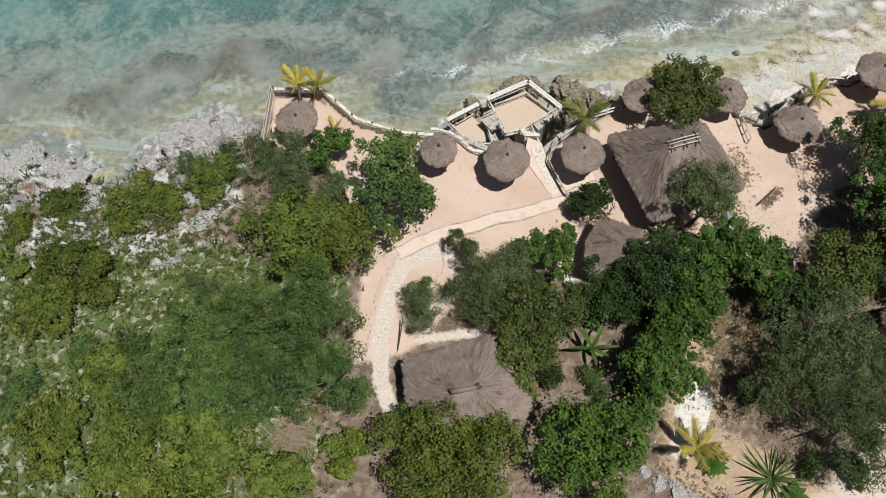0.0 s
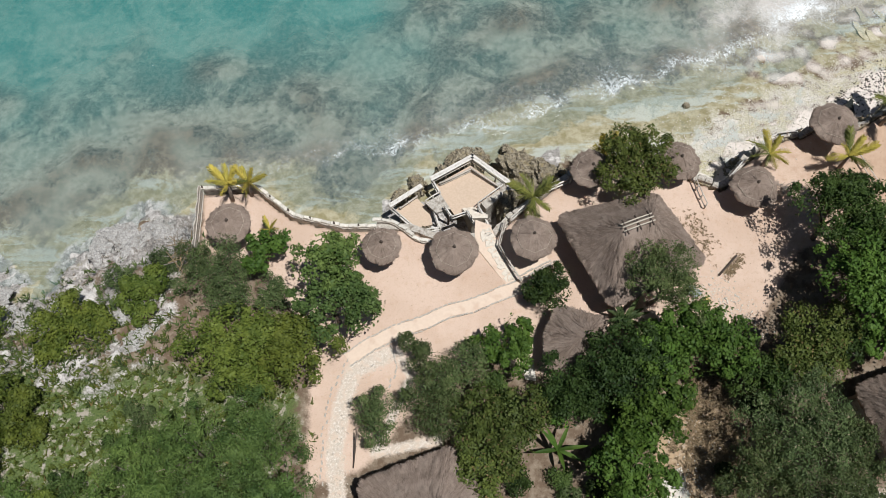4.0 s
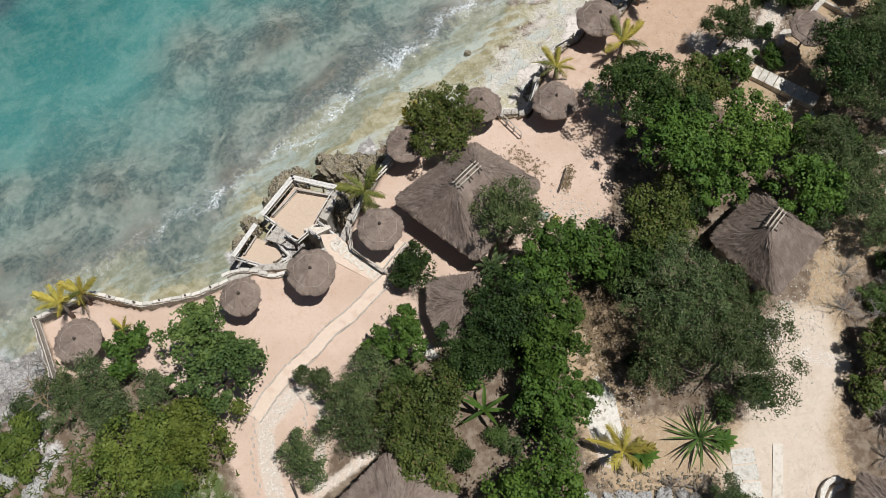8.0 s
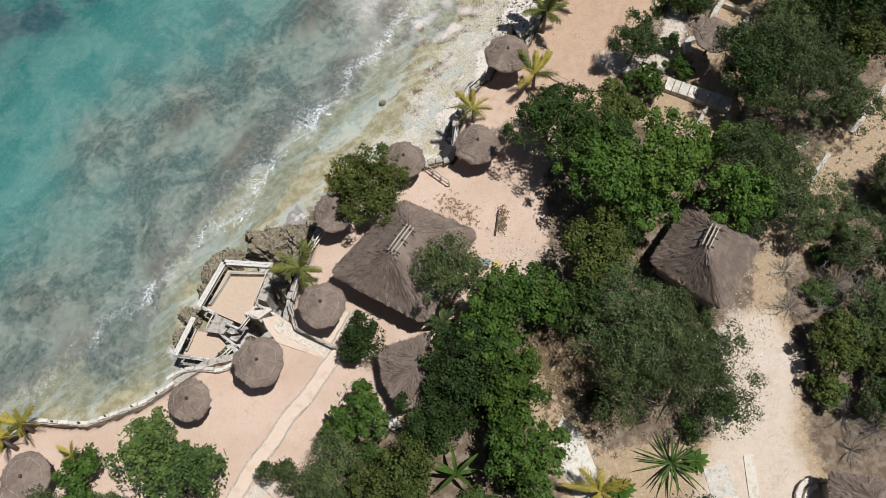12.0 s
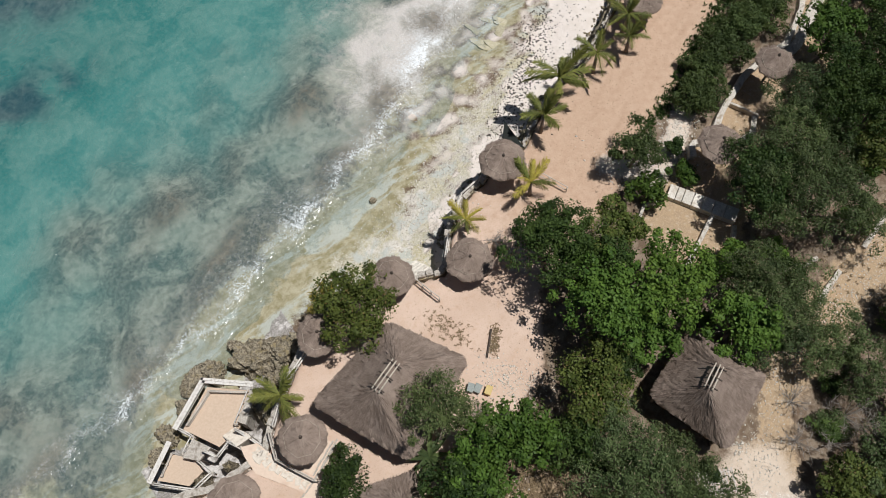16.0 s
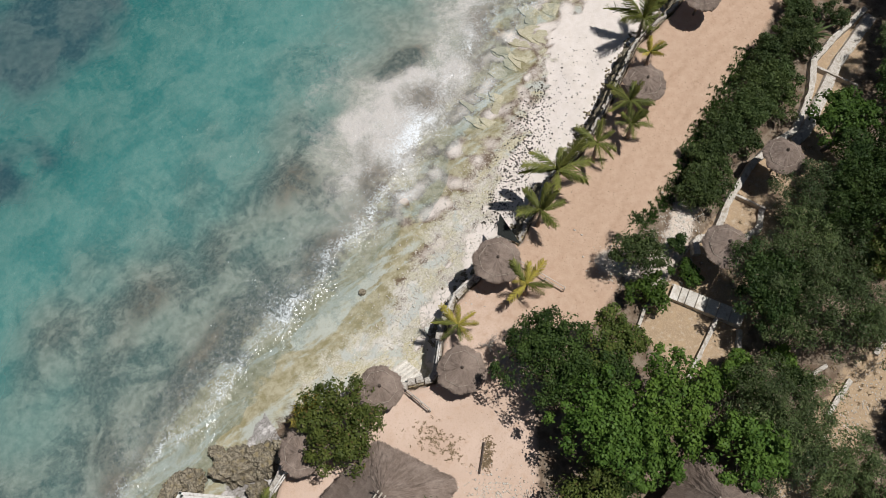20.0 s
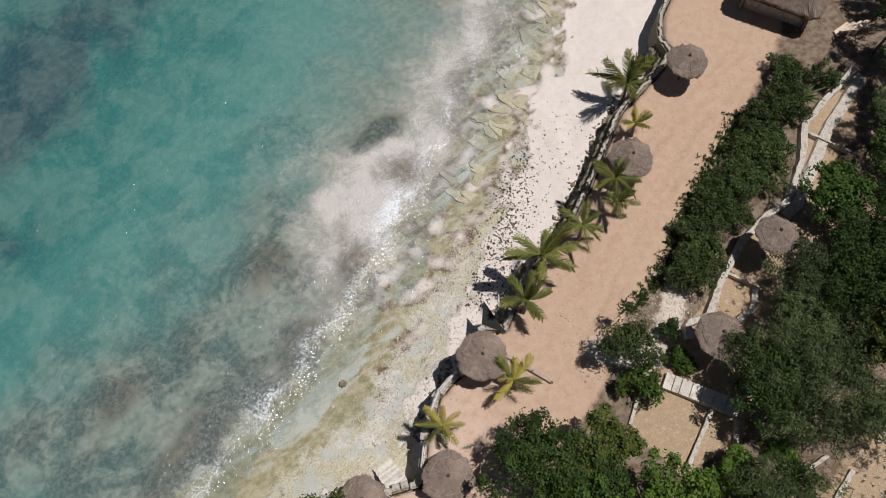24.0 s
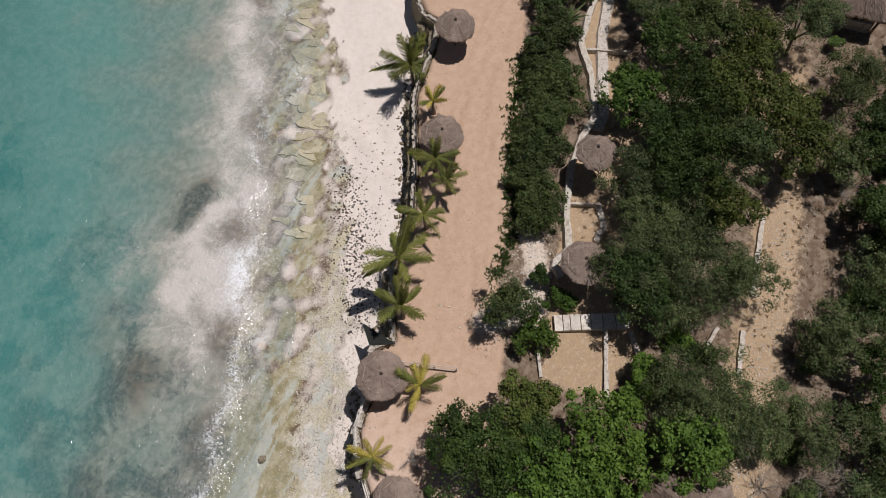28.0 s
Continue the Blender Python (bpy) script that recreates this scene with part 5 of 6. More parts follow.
# ---- rails and fences ----
def railing(pts, z, label, tall=0.8, rails=3, gap=1.1, r=0.045, material=None, wide_top=0.0):
    """Posts and round rails along a line; wide_top lays a flat board on them."""
    material = material or M_WOOD
    f = thing("wooden_railing", pts[0][0], pts[0][1], z, label, "railing", "railings")
    o = Vector(pts[0])
    for a, b in zip(pts, pts[1:]):
        a, b = Vector(a) - o, Vector(b) - o
        k = max(1, round((b - a).length / gap))
        for i in range(k + 1):
            q = a.lerp(b, i / k)
            bar("post", (q.x, q.y, -0.3), (q.x, q.y, tall + 0.05), r * 1.25, M_WOOD, f)
        for i in range(rails):
            h = tall * (i + 1) / rails
            off = (b - a).normalized().orthogonal() * 0.05 * (i % 2 * 2 - 1)
            bar("rail", (a.x + off.x, a.y + off.y, h), (b.x + off.x, b.y + off.y, h - 0.03), r, material, f)
        if wide_top:
            w = (b - a).normalized()
            nrm = Vector((-w.y, w.x)) * wide_top / 2
            a2, b2 = a - w * wide_top * 0.45, b + w * wide_top * 0.45
            for s in (-1, 1):
                c = [a2 + nrm * s * 1.0, a2 + nrm * s * 0.04, b2 + nrm * s * 0.04, b2 + nrm * s * 1.0]
                ob = slab("top_board", [tuple(q) for q in c], tall + 0.1 + 0.004 * s, 0.06, M_WOODW, parent=f)
                ob["label"] = "wide bleached board"
    return f


# the lookout over the rocks
look_floor = slab("lookout_terrace", [(7.9, 16.0), (10.3, 14.0), (8.3, 12.3), (6.6, 12.0), (5.2, 14.4)], -2.2, 0.2, M_FLOOR, "sand-floored lookout terrace built on the reef rocks", "terrace")
railing([(5.05, 14.5), (8.0, 16.2), (10.5, 14.1)], -2.2, "lookout railing topped with wide bleached boards", 0.95, 2, 1.1, 0.05, None, 0.36)
railing([(5.6, 14.4), (7.9, 15.55), (9.9, 14.05)], -2.2, "low wooden bench rail inside the lookout", 0.45, 3, 1.2, 0.06)
railing([(10.2, 13.9), (8.3, 12.45)], -2.2, "pole railing on the landward side of the lookout", 1.0, 3, 0.9, 0.045, M_WOODW)
slab("stone_parapet", [(10.5, 14.0), (10.75, 13.7), (8.85, 12.0), (8.5, 12.5)], -1.25, 2.6, M_WALL, "rough grey stone parapet walk beside the lookout", "parapet")
railing([(5.03, 14.5), (5.6, 13.4), (4.55, 12.75)], -2.2, "weathered pole railing at the corner of the lookout", 0.9, 3, 0.8, 0.05, M_WOODW)
railing([(8.25, 11.9), (9.12, 9.9), (10.2, 10.25)], -0.95, "pole railing beside the stone steps", 0.65, 3, 0.9, 0.05, M_WOODW)
railing([(5.9, 11.9), (6.39, 11.1), (7.45, 11.5), (8.5, 9.65), (7.66, 9.2)], -0.95, "pole railing round the rock openings", 0.65, 3, 0.9, 0.05, M_WOODW)
railing([(10.0, 10.2), (9.5, 8.5), (10.8, 6.0)], 0.05, "weathered pole railing round the parasol platform", 0.75, 3, 0.8, 0.045)
railing([(10.4, 10.4), (12.6, 12.4), (14.7, 13.3)], 0.1, "bleached pole railing above the rocks", 0.6, 2, 1.2, 0.06, M_WOODW)
lower = slab("lower_terrace", [(3.9, 13.3), (4.9, 12.2), (5.0, 11.2), (3.8, 10.9), (2.3, 12.4)], -2.0, 0.2, M_FLOOR, "small sand-floored lower terrace above the sea", "terrace")
railing([(4.15, 13.8), (2.1, 12.4)], -2.0, "seaward railing with a wide bleached board", 0.85, 2, 1.0, 0.05, None, 0.34)
railing([(3.9, 13.3), (2.7, 12.4)], -2.0, "low pole bench rail of the lower terrace", 0.4, 2, 1.0, 0.05)
railing([(5.15, 11.85), (5.55, 10.6), (4.05, 10.35), (2.05, 12.25)], -2.0, "pole railing round the lower terrace", 0.82, 3, 0.9, 0.05, M_WOODW)
bridge = slab("bridge_platform", [(4.5, 12.45), (5.63, 13.1), (6.3, 11.95), (5.27, 11.65)], -0.98, 0.24, M_WALL, "small gravelled stone platform joining the two terraces", "platform")
slab("terrace_base", [(7.9, 15.75), (10.05, 14.0), (8.25, 12.5), (6.7, 12.25), (5.5, 14.35)], -2.404, 2.6, M_ROCK, "rough reef rock carrying the lookout terrace", "rock base")
slab("terrace_base", [(3.85, 13.1), (4.7, 12.15), (4.8, 11.35), (3.85, 11.1), (2.6, 12.4)], -2.204, 2.4, M_ROCK, "rough reef rock carrying the lower terrace", "rock base")
for x, y in ((4.7, 12.5), (5.6, 12.95), (6.15, 12.0), (5.3, 11.8)):
    post = thing("bridge_post", x, y, -3.9, "dark weathered timber post under the joining platform", "post", "bridge posts")
    bar("shaft", (0, 0, 0), (0, 0, 2.7), 0.09, M_DARK, post)
steps2 = thing("stone_steps", 7.7, 11.7, -2.2, "pale stone steps from the lookout up to the garden terrace", "steps")
for k in range(8):
    bm = bmesh.new()
    y0 = 0.75 - 0.2 * k
    box(bm, (-0.5 + 0.08 * k, y0 - 0.26, -0.8), (0.45 + 0.1 * k, y0, 0.27 * (k + 1)), 0.02)
    part("step", bm, M_CEMENT2, steps2)
railing([(23.1, 14.1), (23.5, 12.6), (23.9, 11.2)], 0.0, "thin pole handrail at the top of the beach steps", 0.8, 2, 0.9, 0.04)
railing([(26.0, 13.4), (27.1, 14.6)], 0.0, "bleached pole railing at the wall", 0.7, 2, 0.9, 0.05, M_WOODW)
railing([(28.4, 15.9), (29.7, 16.7), (31.5, 17.0)], 0.0, "bleached pole railing along the beach wall", 0.7, 3, 1.0, 0.055, M_WOODW)
railing([(34.1, 17.6), (35.0, 15.4), (36.1, 12.7)], 0.0, "long thin pole fence across the promenade", 0.7, 2, 1.2, 0.035)
railing([(40.4, 19.9), (44.4, 20.6), (48.6, 22.7)], 0.1, "dark low rail along the beach wall", 0.35, 1, 2.0, 0.04, M_DARK)
railing([(48.6, 22.7), (53.2, 25.3), (56.5, 26.3)], 0.1, "dark low rail along the beach wall", 0.35, 1, 2.0, 0.04, M_DARK)
beach_steps = thing("beach_steps", 24.2, 13.5, -3.2, "rough pale stone steps down to the beach", "steps")
for k in range(10):
    bm = bmesh.new()
    box(bm, (-0.7, 1.9 - 0.22 * k, -0.6), (0.7, 2.14 - 0.22 * k, 0.3 * (k + 1)), 0.04)
    part("step", bm, M_STONE, beach_steps)
# slatted screen at the west end of the terrace
fence = thing("slatted_fence", -11.0, 13.0, -0.2, "grey weathered slatted fence leaning at the terrace end", "fence")
for k in range(21):
    bm = bmesh.new()
    box(bm, (-0.03, -0.21 * k - 0.17, 0), (0.03, -0.21 * k, 1.5 + 0.1 * math.sin(k)), 0.015)
    part("slat", bm, M_WOOD, fence)
for h in (0.4, 1.2):
    bar("cross_rail", (0.06, 0, h), (0.06, -4.4, h), 0.04, M_WOOD, fence)
M_CLOTH = make_rough_material("black_cloth", (0.012, 0.014, 0.012), (0.025, 0.028, 0.024), 4)
# dark tarpaulin triangle at the beach wall
sail = slab("shade_sail", [(35.9, 19.8), (35.7, 17.1), (34.8, 18.6)], 0.32, 0.03, M_CLOTH, "dark triangular shade cloth stretched over the beach wall", "shade sail", kind="")


# ---- inland terraces ----
def low_wall(pts, half, top, label):
    return wall_body("garden_wall", pts, half, -0.2, top, M_KERB, label)


terrace_wall = low_wall([(45.2, 9.4), (45.8, 10.3), (47.3, 9.8), (49.1, 10.8), (50.4, 11.4), (53.3, 12.4), (55.7, 12.7), (57.7, 12.6), (61.0, 14.3), (63.2, 16.2), (66.0, 16.8), (70.0, 17.4)], 0.22, 0.5, "pale plastered retaining wall of the garden terraces")
low_wall([(57.0, 11.9), (58.6, 12.2), (61.2, 13.4), (64.6, 15.0), (70.0, 16.6)], 0.38, 0.32, "white garden kerb wall along the terrace beds")
low_wall([(50.4, 11.5), (51.5, 9.2)], 0.08, 0.45, "thin dividing wall across a garden bed")
low_wall([(62.8, 16.1), (64.3, 12.7)], 0.08, 0.45, "thin dividing wall across a garden bed")
low_wall([(51.4, 9.4), (50.2, 8.4), (48.8, 8.4)], 0.2, 0.3, "white plastered garden kerb")
low_wall([(43.3, 5.2), (39.0, 3.2)], 0.14, 0.35, "straight pale dividing wall between gravel beds")
low_wall([(44.0, 3.7), (42.4, 2.2)], 0.16, 0.3, "short white garden kerb")
low_wall([(41.2, 8.2), (39.9, 8.6), (38.3, 7.6)], 0.1, 0.3, "thin garden kerb beside the promenade")
low_wall([(56.4, -1.2), (53.0, -2.0), (50.2, -2.7)], 0.16, 0.25, "pale kerb along the gravel track")
low_wall([(47.6, -3.0), (44.6, -3.8)], 0.16, 0.25, "pale kerb along the gravel track")
low_wall([(47.0, -1.4), (45.2, -1.2), (44.0, -0.4)], 0.12, 0.3, "short garden wall beside the track")
walk_slabs = thing("slab_walkway", 42.0, 8.4, 0.3, "walkway of large pale stone slabs", "walkway")
wdir, wnor = Vector((44.4, 4.2)) - Vector((41.9, 8.5)), Vector((0.86, 0.5))
for k in range(7):
    u = (0, 0.12, 0.22, 0.36, 0.5, 0.66, 0.83)[k]
    u2 = (0.11, 0.21, 0.35, 0.49, 0.65, 0.82, 1.0)[k]
    c = [wdir * u - wnor * 0.55, wdir * u2 - wnor * 0.55, wdir * u2 + wnor * 0.55, wdir * u + wnor * 0.55]
    slab("stone_slab", [tuple(q) for q in c], 0.12 + 0.02 * k, 0.5, M_STONE, parent=walk_slabs)
promenade_steps = thing("stone_steps", 72.3, 21.4, 0.0, "weathered tan stone steps beside the promenade pavilion", "steps")
for k in range(4):
    bm = bmesh.new()
    box(bm, (-0.9 + 0.35 * k, -0.9 - 0.28 * k, -0.1), (0.7 + 0.35 * k, -0.62 - 0.28 * k, 0.12 + 0.12 * k), 0.04)
    part("step", bm, M_CEMENT, promenade_steps)
drive = thing("concrete_drive", 25.6, -16.5, 0.0, "pale concrete wheel strips of the drive", "drive")
for k in range(5):
    u, v = k / 5 + 0.01, (k + 1) / 5 - 0.01
    left, right = (Vector((-0.5, 2.6)), Vector((-2.6, -1.9))), (Vector((0.9, 2.1)), Vector((-1.1, -2.6)))
    slab("concrete_strip", [tuple(left[0].lerp(left[1], u)), tuple(right[0].lerp(right[1], u)), tuple(right[0].lerp(right[1], v)), tuple(left[0].lerp(left[1], v))], 0.07, 0.2, M_STONE, parent=drive)
slab("concrete_strip", [(2.1, 1.7), (2.65, 1.4), (0.25, -2.0), (-0.35, -1.7)], 0.07, 0.2, M_CEMENT2, parent=drive)
slab("concrete_strip", [(-0.35, -1.75), (0.25, -2.05), (-1.2, -5.2), (-2.3, -4.6)], 0.065, 0.2, M_CEMENT2, parent=drive)
kerb_curve = wall_body("curved_kerb", [(30.0, -18.35), (29.5, -18.15), (28.9, -18.3), (28.35, -18.75), (28.0, -19.3)], 0.15, -0.1, 0.4, M_STONE, "white curved stone kerb beside the thatched shelter")
wall_body("curved_kerb", [(30.0, -18.8), (29.4, -18.65), (28.9, -18.9), (28.5, -19.4)], 0.13, -0.1, 0.3, M_STONE, "white curved stone kerb beside the thatched shelter")


# ---- rocks and pebbles ----
def rock(x, y, z, sx, sy, sz, seed, label="weathered brown reef rock washed by the sea", name="reef_rock"):
    bm = bmesh.new()
    bmesh.ops.create_icosphere(bm, subdivisions=4, radius=1.0)
    off = Vector((seed * 3.1, seed * 1.7, 0))
    for v in bm.verts:
        p = v.co.copy()
        d = 1 + 0.38 * noise.noise(p * 1.4 + off) + 0.45 * (abs(noise.noise(p * 2.6 + off)) - 0.3) + 0.2 * noise.noise(p * 6.5 + off) + 0.1 * noise.noise(p * 15 + off)
        v.co = Vector((p.x * sx * d, p.y * sy * d, min(p.z * d, 0.8 + 0.2 * noise.noise(p * 3 + off)) * sz))
    ob = part(name, bm, M_ROCK)
    ob.matrix_basis = pose(x, y, z, 0, 0, seed * 37 % 360)
    return tagged(ob, label, "rock", "reef rocks")


for k, (x, y, z, a, b, c) in enumerate(((7.2, 17.3, -4, 1.1, 0.8, 1.3), (8.6, 17.0, -3.9, 0.9, 0.8, 1.4), (10.8, 17.9, -4, 0.6, 0.5, 1.0), (11.5, 16.2, -3.6, 1.6, 1.3, 1.9), (13.4, 15.3, -3.4, 1.2, 1.2, 2.0), (14.6, 15.0, -3.2, 0.9, 0.8, 1.8),
                                        (3.9, 15.0, -4, 0.9, 0.7, 1.2), (2.6, 14.2, -4, 0.7, 0.6, 1.0), (10.4, 12.9, -3.0, 0.8, 1.0, 2.2), (10.5, 11.6, -2.6, 0.7, 0.7, 2.0), (6.55, 10.45, -3.0, 0.42, 0.45, 2.1), (4.6, 10.6, -3.4, 0.6, 0.5, 2.2),
                                        (5.9, 15.8, -4, 0.9, 0.8, 1.2), (11.9, 13.6, -3.2, 0.8, 0.8, 2.0), (25.2, 21.9, -4, 0.26, 0.24, 0.3), (-9.9, 14.1, -4, 0.6, 0.5, 0.8), (-11.8, 13.0, -3.8, 0.8, 0.6, 0.9))):
    rock(x, y, z, a, b, c, k + 1)


M_CRAG = make_rough_material("bleached_crag", (0.3, 0.28, 0.255), (0.62, 0.59, 0.55), 2.6, 0.95, 1.0, 0.2, (0.36, 0.33, 0.29))
crag_rng = random.Random(41)
for x, y, a, b, c in ((-31.2, 6.8, 1.5, 1.0, 1.0), (-29.6, 7.6, 1.6, 1.1, 1.2), (-27.8, 6.9, 1.4, 1.0, 1.1), (-26.0, 6.2, 1.2, 1.3, 1.0), (-24.9, 4.6, 1.3, 1.1, 0.9), (-23.6, 4.3, 1.0, 1.2, 0.8), (-25.6, 2.9, 1.2, 0.8, 0.7),
                      (-18.6, 9.6, 1.2, 0.9, 1.0), (-17.2, 10.8, 1.5, 1.0, 1.2), (-15.6, 11.2, 1.5, 0.9, 1.3), (-14.2, 10.9, 1.2, 0.9, 1.1), (-16.4, 9.6, 1.2, 0.8, 0.8), (-12.9, 11.2, 0.9, 0.8, 1.0), (-15.2, 4.4, 1.1, 0.7, 0.5), (-14.3, 2.6, 1.2, 0.7, 0.4), (-16.8, 3.4, 0.8, 0.6, 0.4)):
    floor_z = float(land_height(np.array([x]), np.array([y]))[0][0])
    crag = rock(x, y, floor_z - 0.15 * c, a, b, c * 0.75, crag_rng.randint(30, 90), "bleached craggy limestone outcrop above the water", "limestone_crag")
    crag.data.materials[0] = M_CRAG


M_LEDGE = make_rough_material("yellowed_limestone", (0.38, 0.34, 0.22), (0.54, 0.49, 0.36), 2.0, 0.95, 0.9, 0.06, (0.38, 0.34, 0.21), 0.1)
LEDGE_LINE = [(38.5, 27.4), (41.5, 29.2), (45.2, 31.2), (48.0, 32.6), (51.4, 34.0), (54.8, 36.2), (58.4, 38.6), (64, 42)]
shelf = thing("limestone_shelf", 48.0, 33.0, SEA, "thin cracked yellowish limestone ledges at the waterline", "reef", kind="structure")
ledge_rng = random.Random(61)
ledge_pts = smooth_line(LEDGE_LINE, 0.55)
for p in ledge_pts:
    for row in range(3):
        if ledge_rng.random() < (0.6, 0.6, 0.85)[row]:
            continue
        cx, cy = p.x - 0.47 * (row * 0.9 - 1.0) + ledge_rng.uniform(-0.35, 0.35), p.y + 0.88 * (row * 0.9 - 1.0) + ledge_rng.uniform(-0.35, 0.35)
        top = float(land_height(np.array([cx]), np.array([cy]))[0][0]) + ledge_rng.uniform(-0.03, 0.015)
        ln, wd, turn = ledge_rng.uniform(0.7, 1.7), ledge_rng.uniform(0.3, 0.65), radians(-62 + ledge_rng.uniform(-22, 22))
        bm = bmesh.new()
        rim = []
        for k in range(22):
            a = k * math.tau / 22
            r = 1 + 0.16 * math.sin(3 * a + ln * 9) + ledge_rng.uniform(-0.14, 0.12)
            u, v = math.cos(a) * ln * r, math.sin(a) * wd * r
            rim.append((u * math.cos(turn) - v * math.sin(turn), u * math.sin(turn) + v * math.cos(turn)))
        low = [bm.verts.new((x * 1.03, y * 1.03, -0.14)) for x, y in rim]
        up = [bm.verts.new((x, y, 0)) for x, y in rim]
        bm.faces.new(up)
        for k in range(22):
            bm.faces.new((low[k], low[(k + 1) % 22], up[(k + 1) % 22], up[k]))
        plate = part("limestone_plate", bm, M_LEDGE, shelf)
        plate.matrix_basis = pose(cx - 48.0, cy - 33.0, top - SEA)


def pebbles(name, count, place, lo, hi, material, label, seed):
    """Loose stones in one mesh, each an uneven eight-sided lump."""
    rng = np.random.RandomState(seed)
    x, y = place(rng, count)
    z = land_height(x, y)[0]
    r = rng.uniform(lo, hi, count) * rng.uniform(0.6, 1.2, count)
    base = np.array([(1, 0, 0), (0, 1, 0), (-1, 0, 0), (0, -1, 0), (0, 0, 0.7), (0, 0, -0.5)], float)
    v = base[None] * rng.uniform(0.6, 1.3, (count, 6, 1)) * r[:, None, None]
    a = rng.uniform(0, math.tau, count)
    ca, sa = np.cos(a)[:, None], np.sin(a)[:, None]
    v = np.stack([v[..., 0] * ca - v[..., 1] * sa * 0.7 + x[:, None], v[..., 0] * sa + v[..., 1] * ca * 0.7 + y[:, None], v[..., 2] + z[:, None]], 2)
    tri = np.array([(0, 1, 4), (1, 2, 4), (2, 3, 4), (3, 0, 4), (1, 0, 5), (2, 1, 5), (3, 2, 5), (0, 3, 5)])
    f = (np.arange(count)[:, None, None] * 6 + tri[None]).reshape(-1, 3)
    return tagged(link_mesh(name, v.reshape(-1, 3), f, material), label, "stones", kind="stuff")


def in_box(x0, x1, y0, y1):
    return lambda rng, n: (rng.uniform(x0, x1, n) + rng.normal(0, 1.0, n), rng.uniform(y0, y1, n) + rng.normal(0, 1.0, n))


def along_band(pts, spread):
    line = smooth_line(pts, 0.2)

    def place(rng, n):
        i = rng.randint(0, len(line), n)
        return np.array([line[k].x for k in i]) + rng.normal(0, spread, n), np.array([line[k].y for k in i]) + rng.normal(0, spread, n)

    return place


M_DRIFT = make_rough_material("dark_drift", (0.05, 0.042, 0.034), (0.13, 0.11, 0.09), 6)
pebbles("dark_pebbles", 950, along_band([(36.5, 20.6), (39.3, 22.7), (42.3, 24.4), (46.6, 28.2)], 0.8), 0.04, 0.14, M_DRIFT, "scattered dark stones on the upper beach", 3)
pebbles("dark_pebbles", 420, along_band([(36, 20), (43, 24), (52, 29)], 1.4), 0.03, 0.1, M_DRIFT, "small dark drift stones on the white sand", 4)
pebbles("beach_stones", 3000, along_band([(24, 16.6), (29, 19.0), (34, 21.5), (39, 24.6)], 1.6), 0.03, 0.11, M_STONE, "pale coral stones covering the upper shore", 5)
pebbles("rubble_stones", 900, along_band([(2.0, 1.0), (-0.2, 0.0), (-0.9, -2), (-1.3, -5), (-1.0, -8), (0.4, -10)], 0.45), 0.02, 0.07, M_CEMENT2, "white coral rubble on the garden path", 6)
pebbles("rubble_stones", 900, along_band([(40.0, 12.6), (42.0, 10.2), (44.5, 10.8), (47.0, 12.4)], 0.9), 0.04, 0.13, M_STONE, "white rubble beside the promenade", 7)
pebbles("wall_foot_stones", 700, along_band([(27, 15.6), (31.6, 18.0), (36.4, 19.0), (44.4, 21.6), (48.6, 23.7), (53.4, 26.4), (60, 28.6)], 0.3), 0.1, 0.28, M_ROCK, "dark boulders piled at the foot of the wall", 8)
pebbles("garden_stones", 420, along_band([(16.2, -13.1), (18.3, -13.4), (20.9, -14.6), (22.9, -16.6)], 0.7), 0.06, 0.2, M_ROCK, "brown garden stones in a border", 9)
pebbles("coast_stones", 320, along_band([(-30, 6), (-26, 4), (-23, 4.0), (-20, 7), (-17, 9.5), (-12.5, 9.5), (-14, 4)], 1.5), 0.04, 0.16, M_WALL, "loose pale limestone on the rocky coast", 10)
pebbles("track_stones", 1600, along_band([(58, -2.6), (52.5, -3.6), (45, -5.0), (38, -6.2), (33.5, -10)], 0.9), 0.03, 0.1, M_STONE, "loose stones on the gravel track", 12)
pebbles("sand_rubble", 520, along_band([(23.6, 5.6), (24.6, 3.9), (26.0, 2.8)], 0.75), 0.025, 0.11, M_STONE, "loose rubble on the sand beside the crates", 18)
pebbles("sand_litter", 500, in_box(19, 30, 3.5, 13), 0.012, 0.035, M_STRAW, "scattered twigs and dry bits on the sand", 19)
pebbles("shore_rocks", 260, along_band([(-32, 6), (-30, 7.8), (-26.6, 6.8), (-24.2, 4.8), (-22, 5.8), (-19.5, 8.8), (-16, 11.3), (-13.6, 11.0)], 0.6), 0.08, 0.26, M_WALL, "craggy pale limestone at the water edge", 20)
pebbles("drive_stones", 1500, along_band([(33.5, -9), (32, -13), (29, -17), (27, -21)], 1.2), 0.02, 0.05, M_STONE, "loose stones on the sandy drive", 13)
pebbles("yard_stones", 700, along_band([(20, -2), (21.5, -5), (20, -9), (18.5, -11)], 0.8), 0.04, 0.12, M_STONE, "loose pale stones on the dry ground", 11)


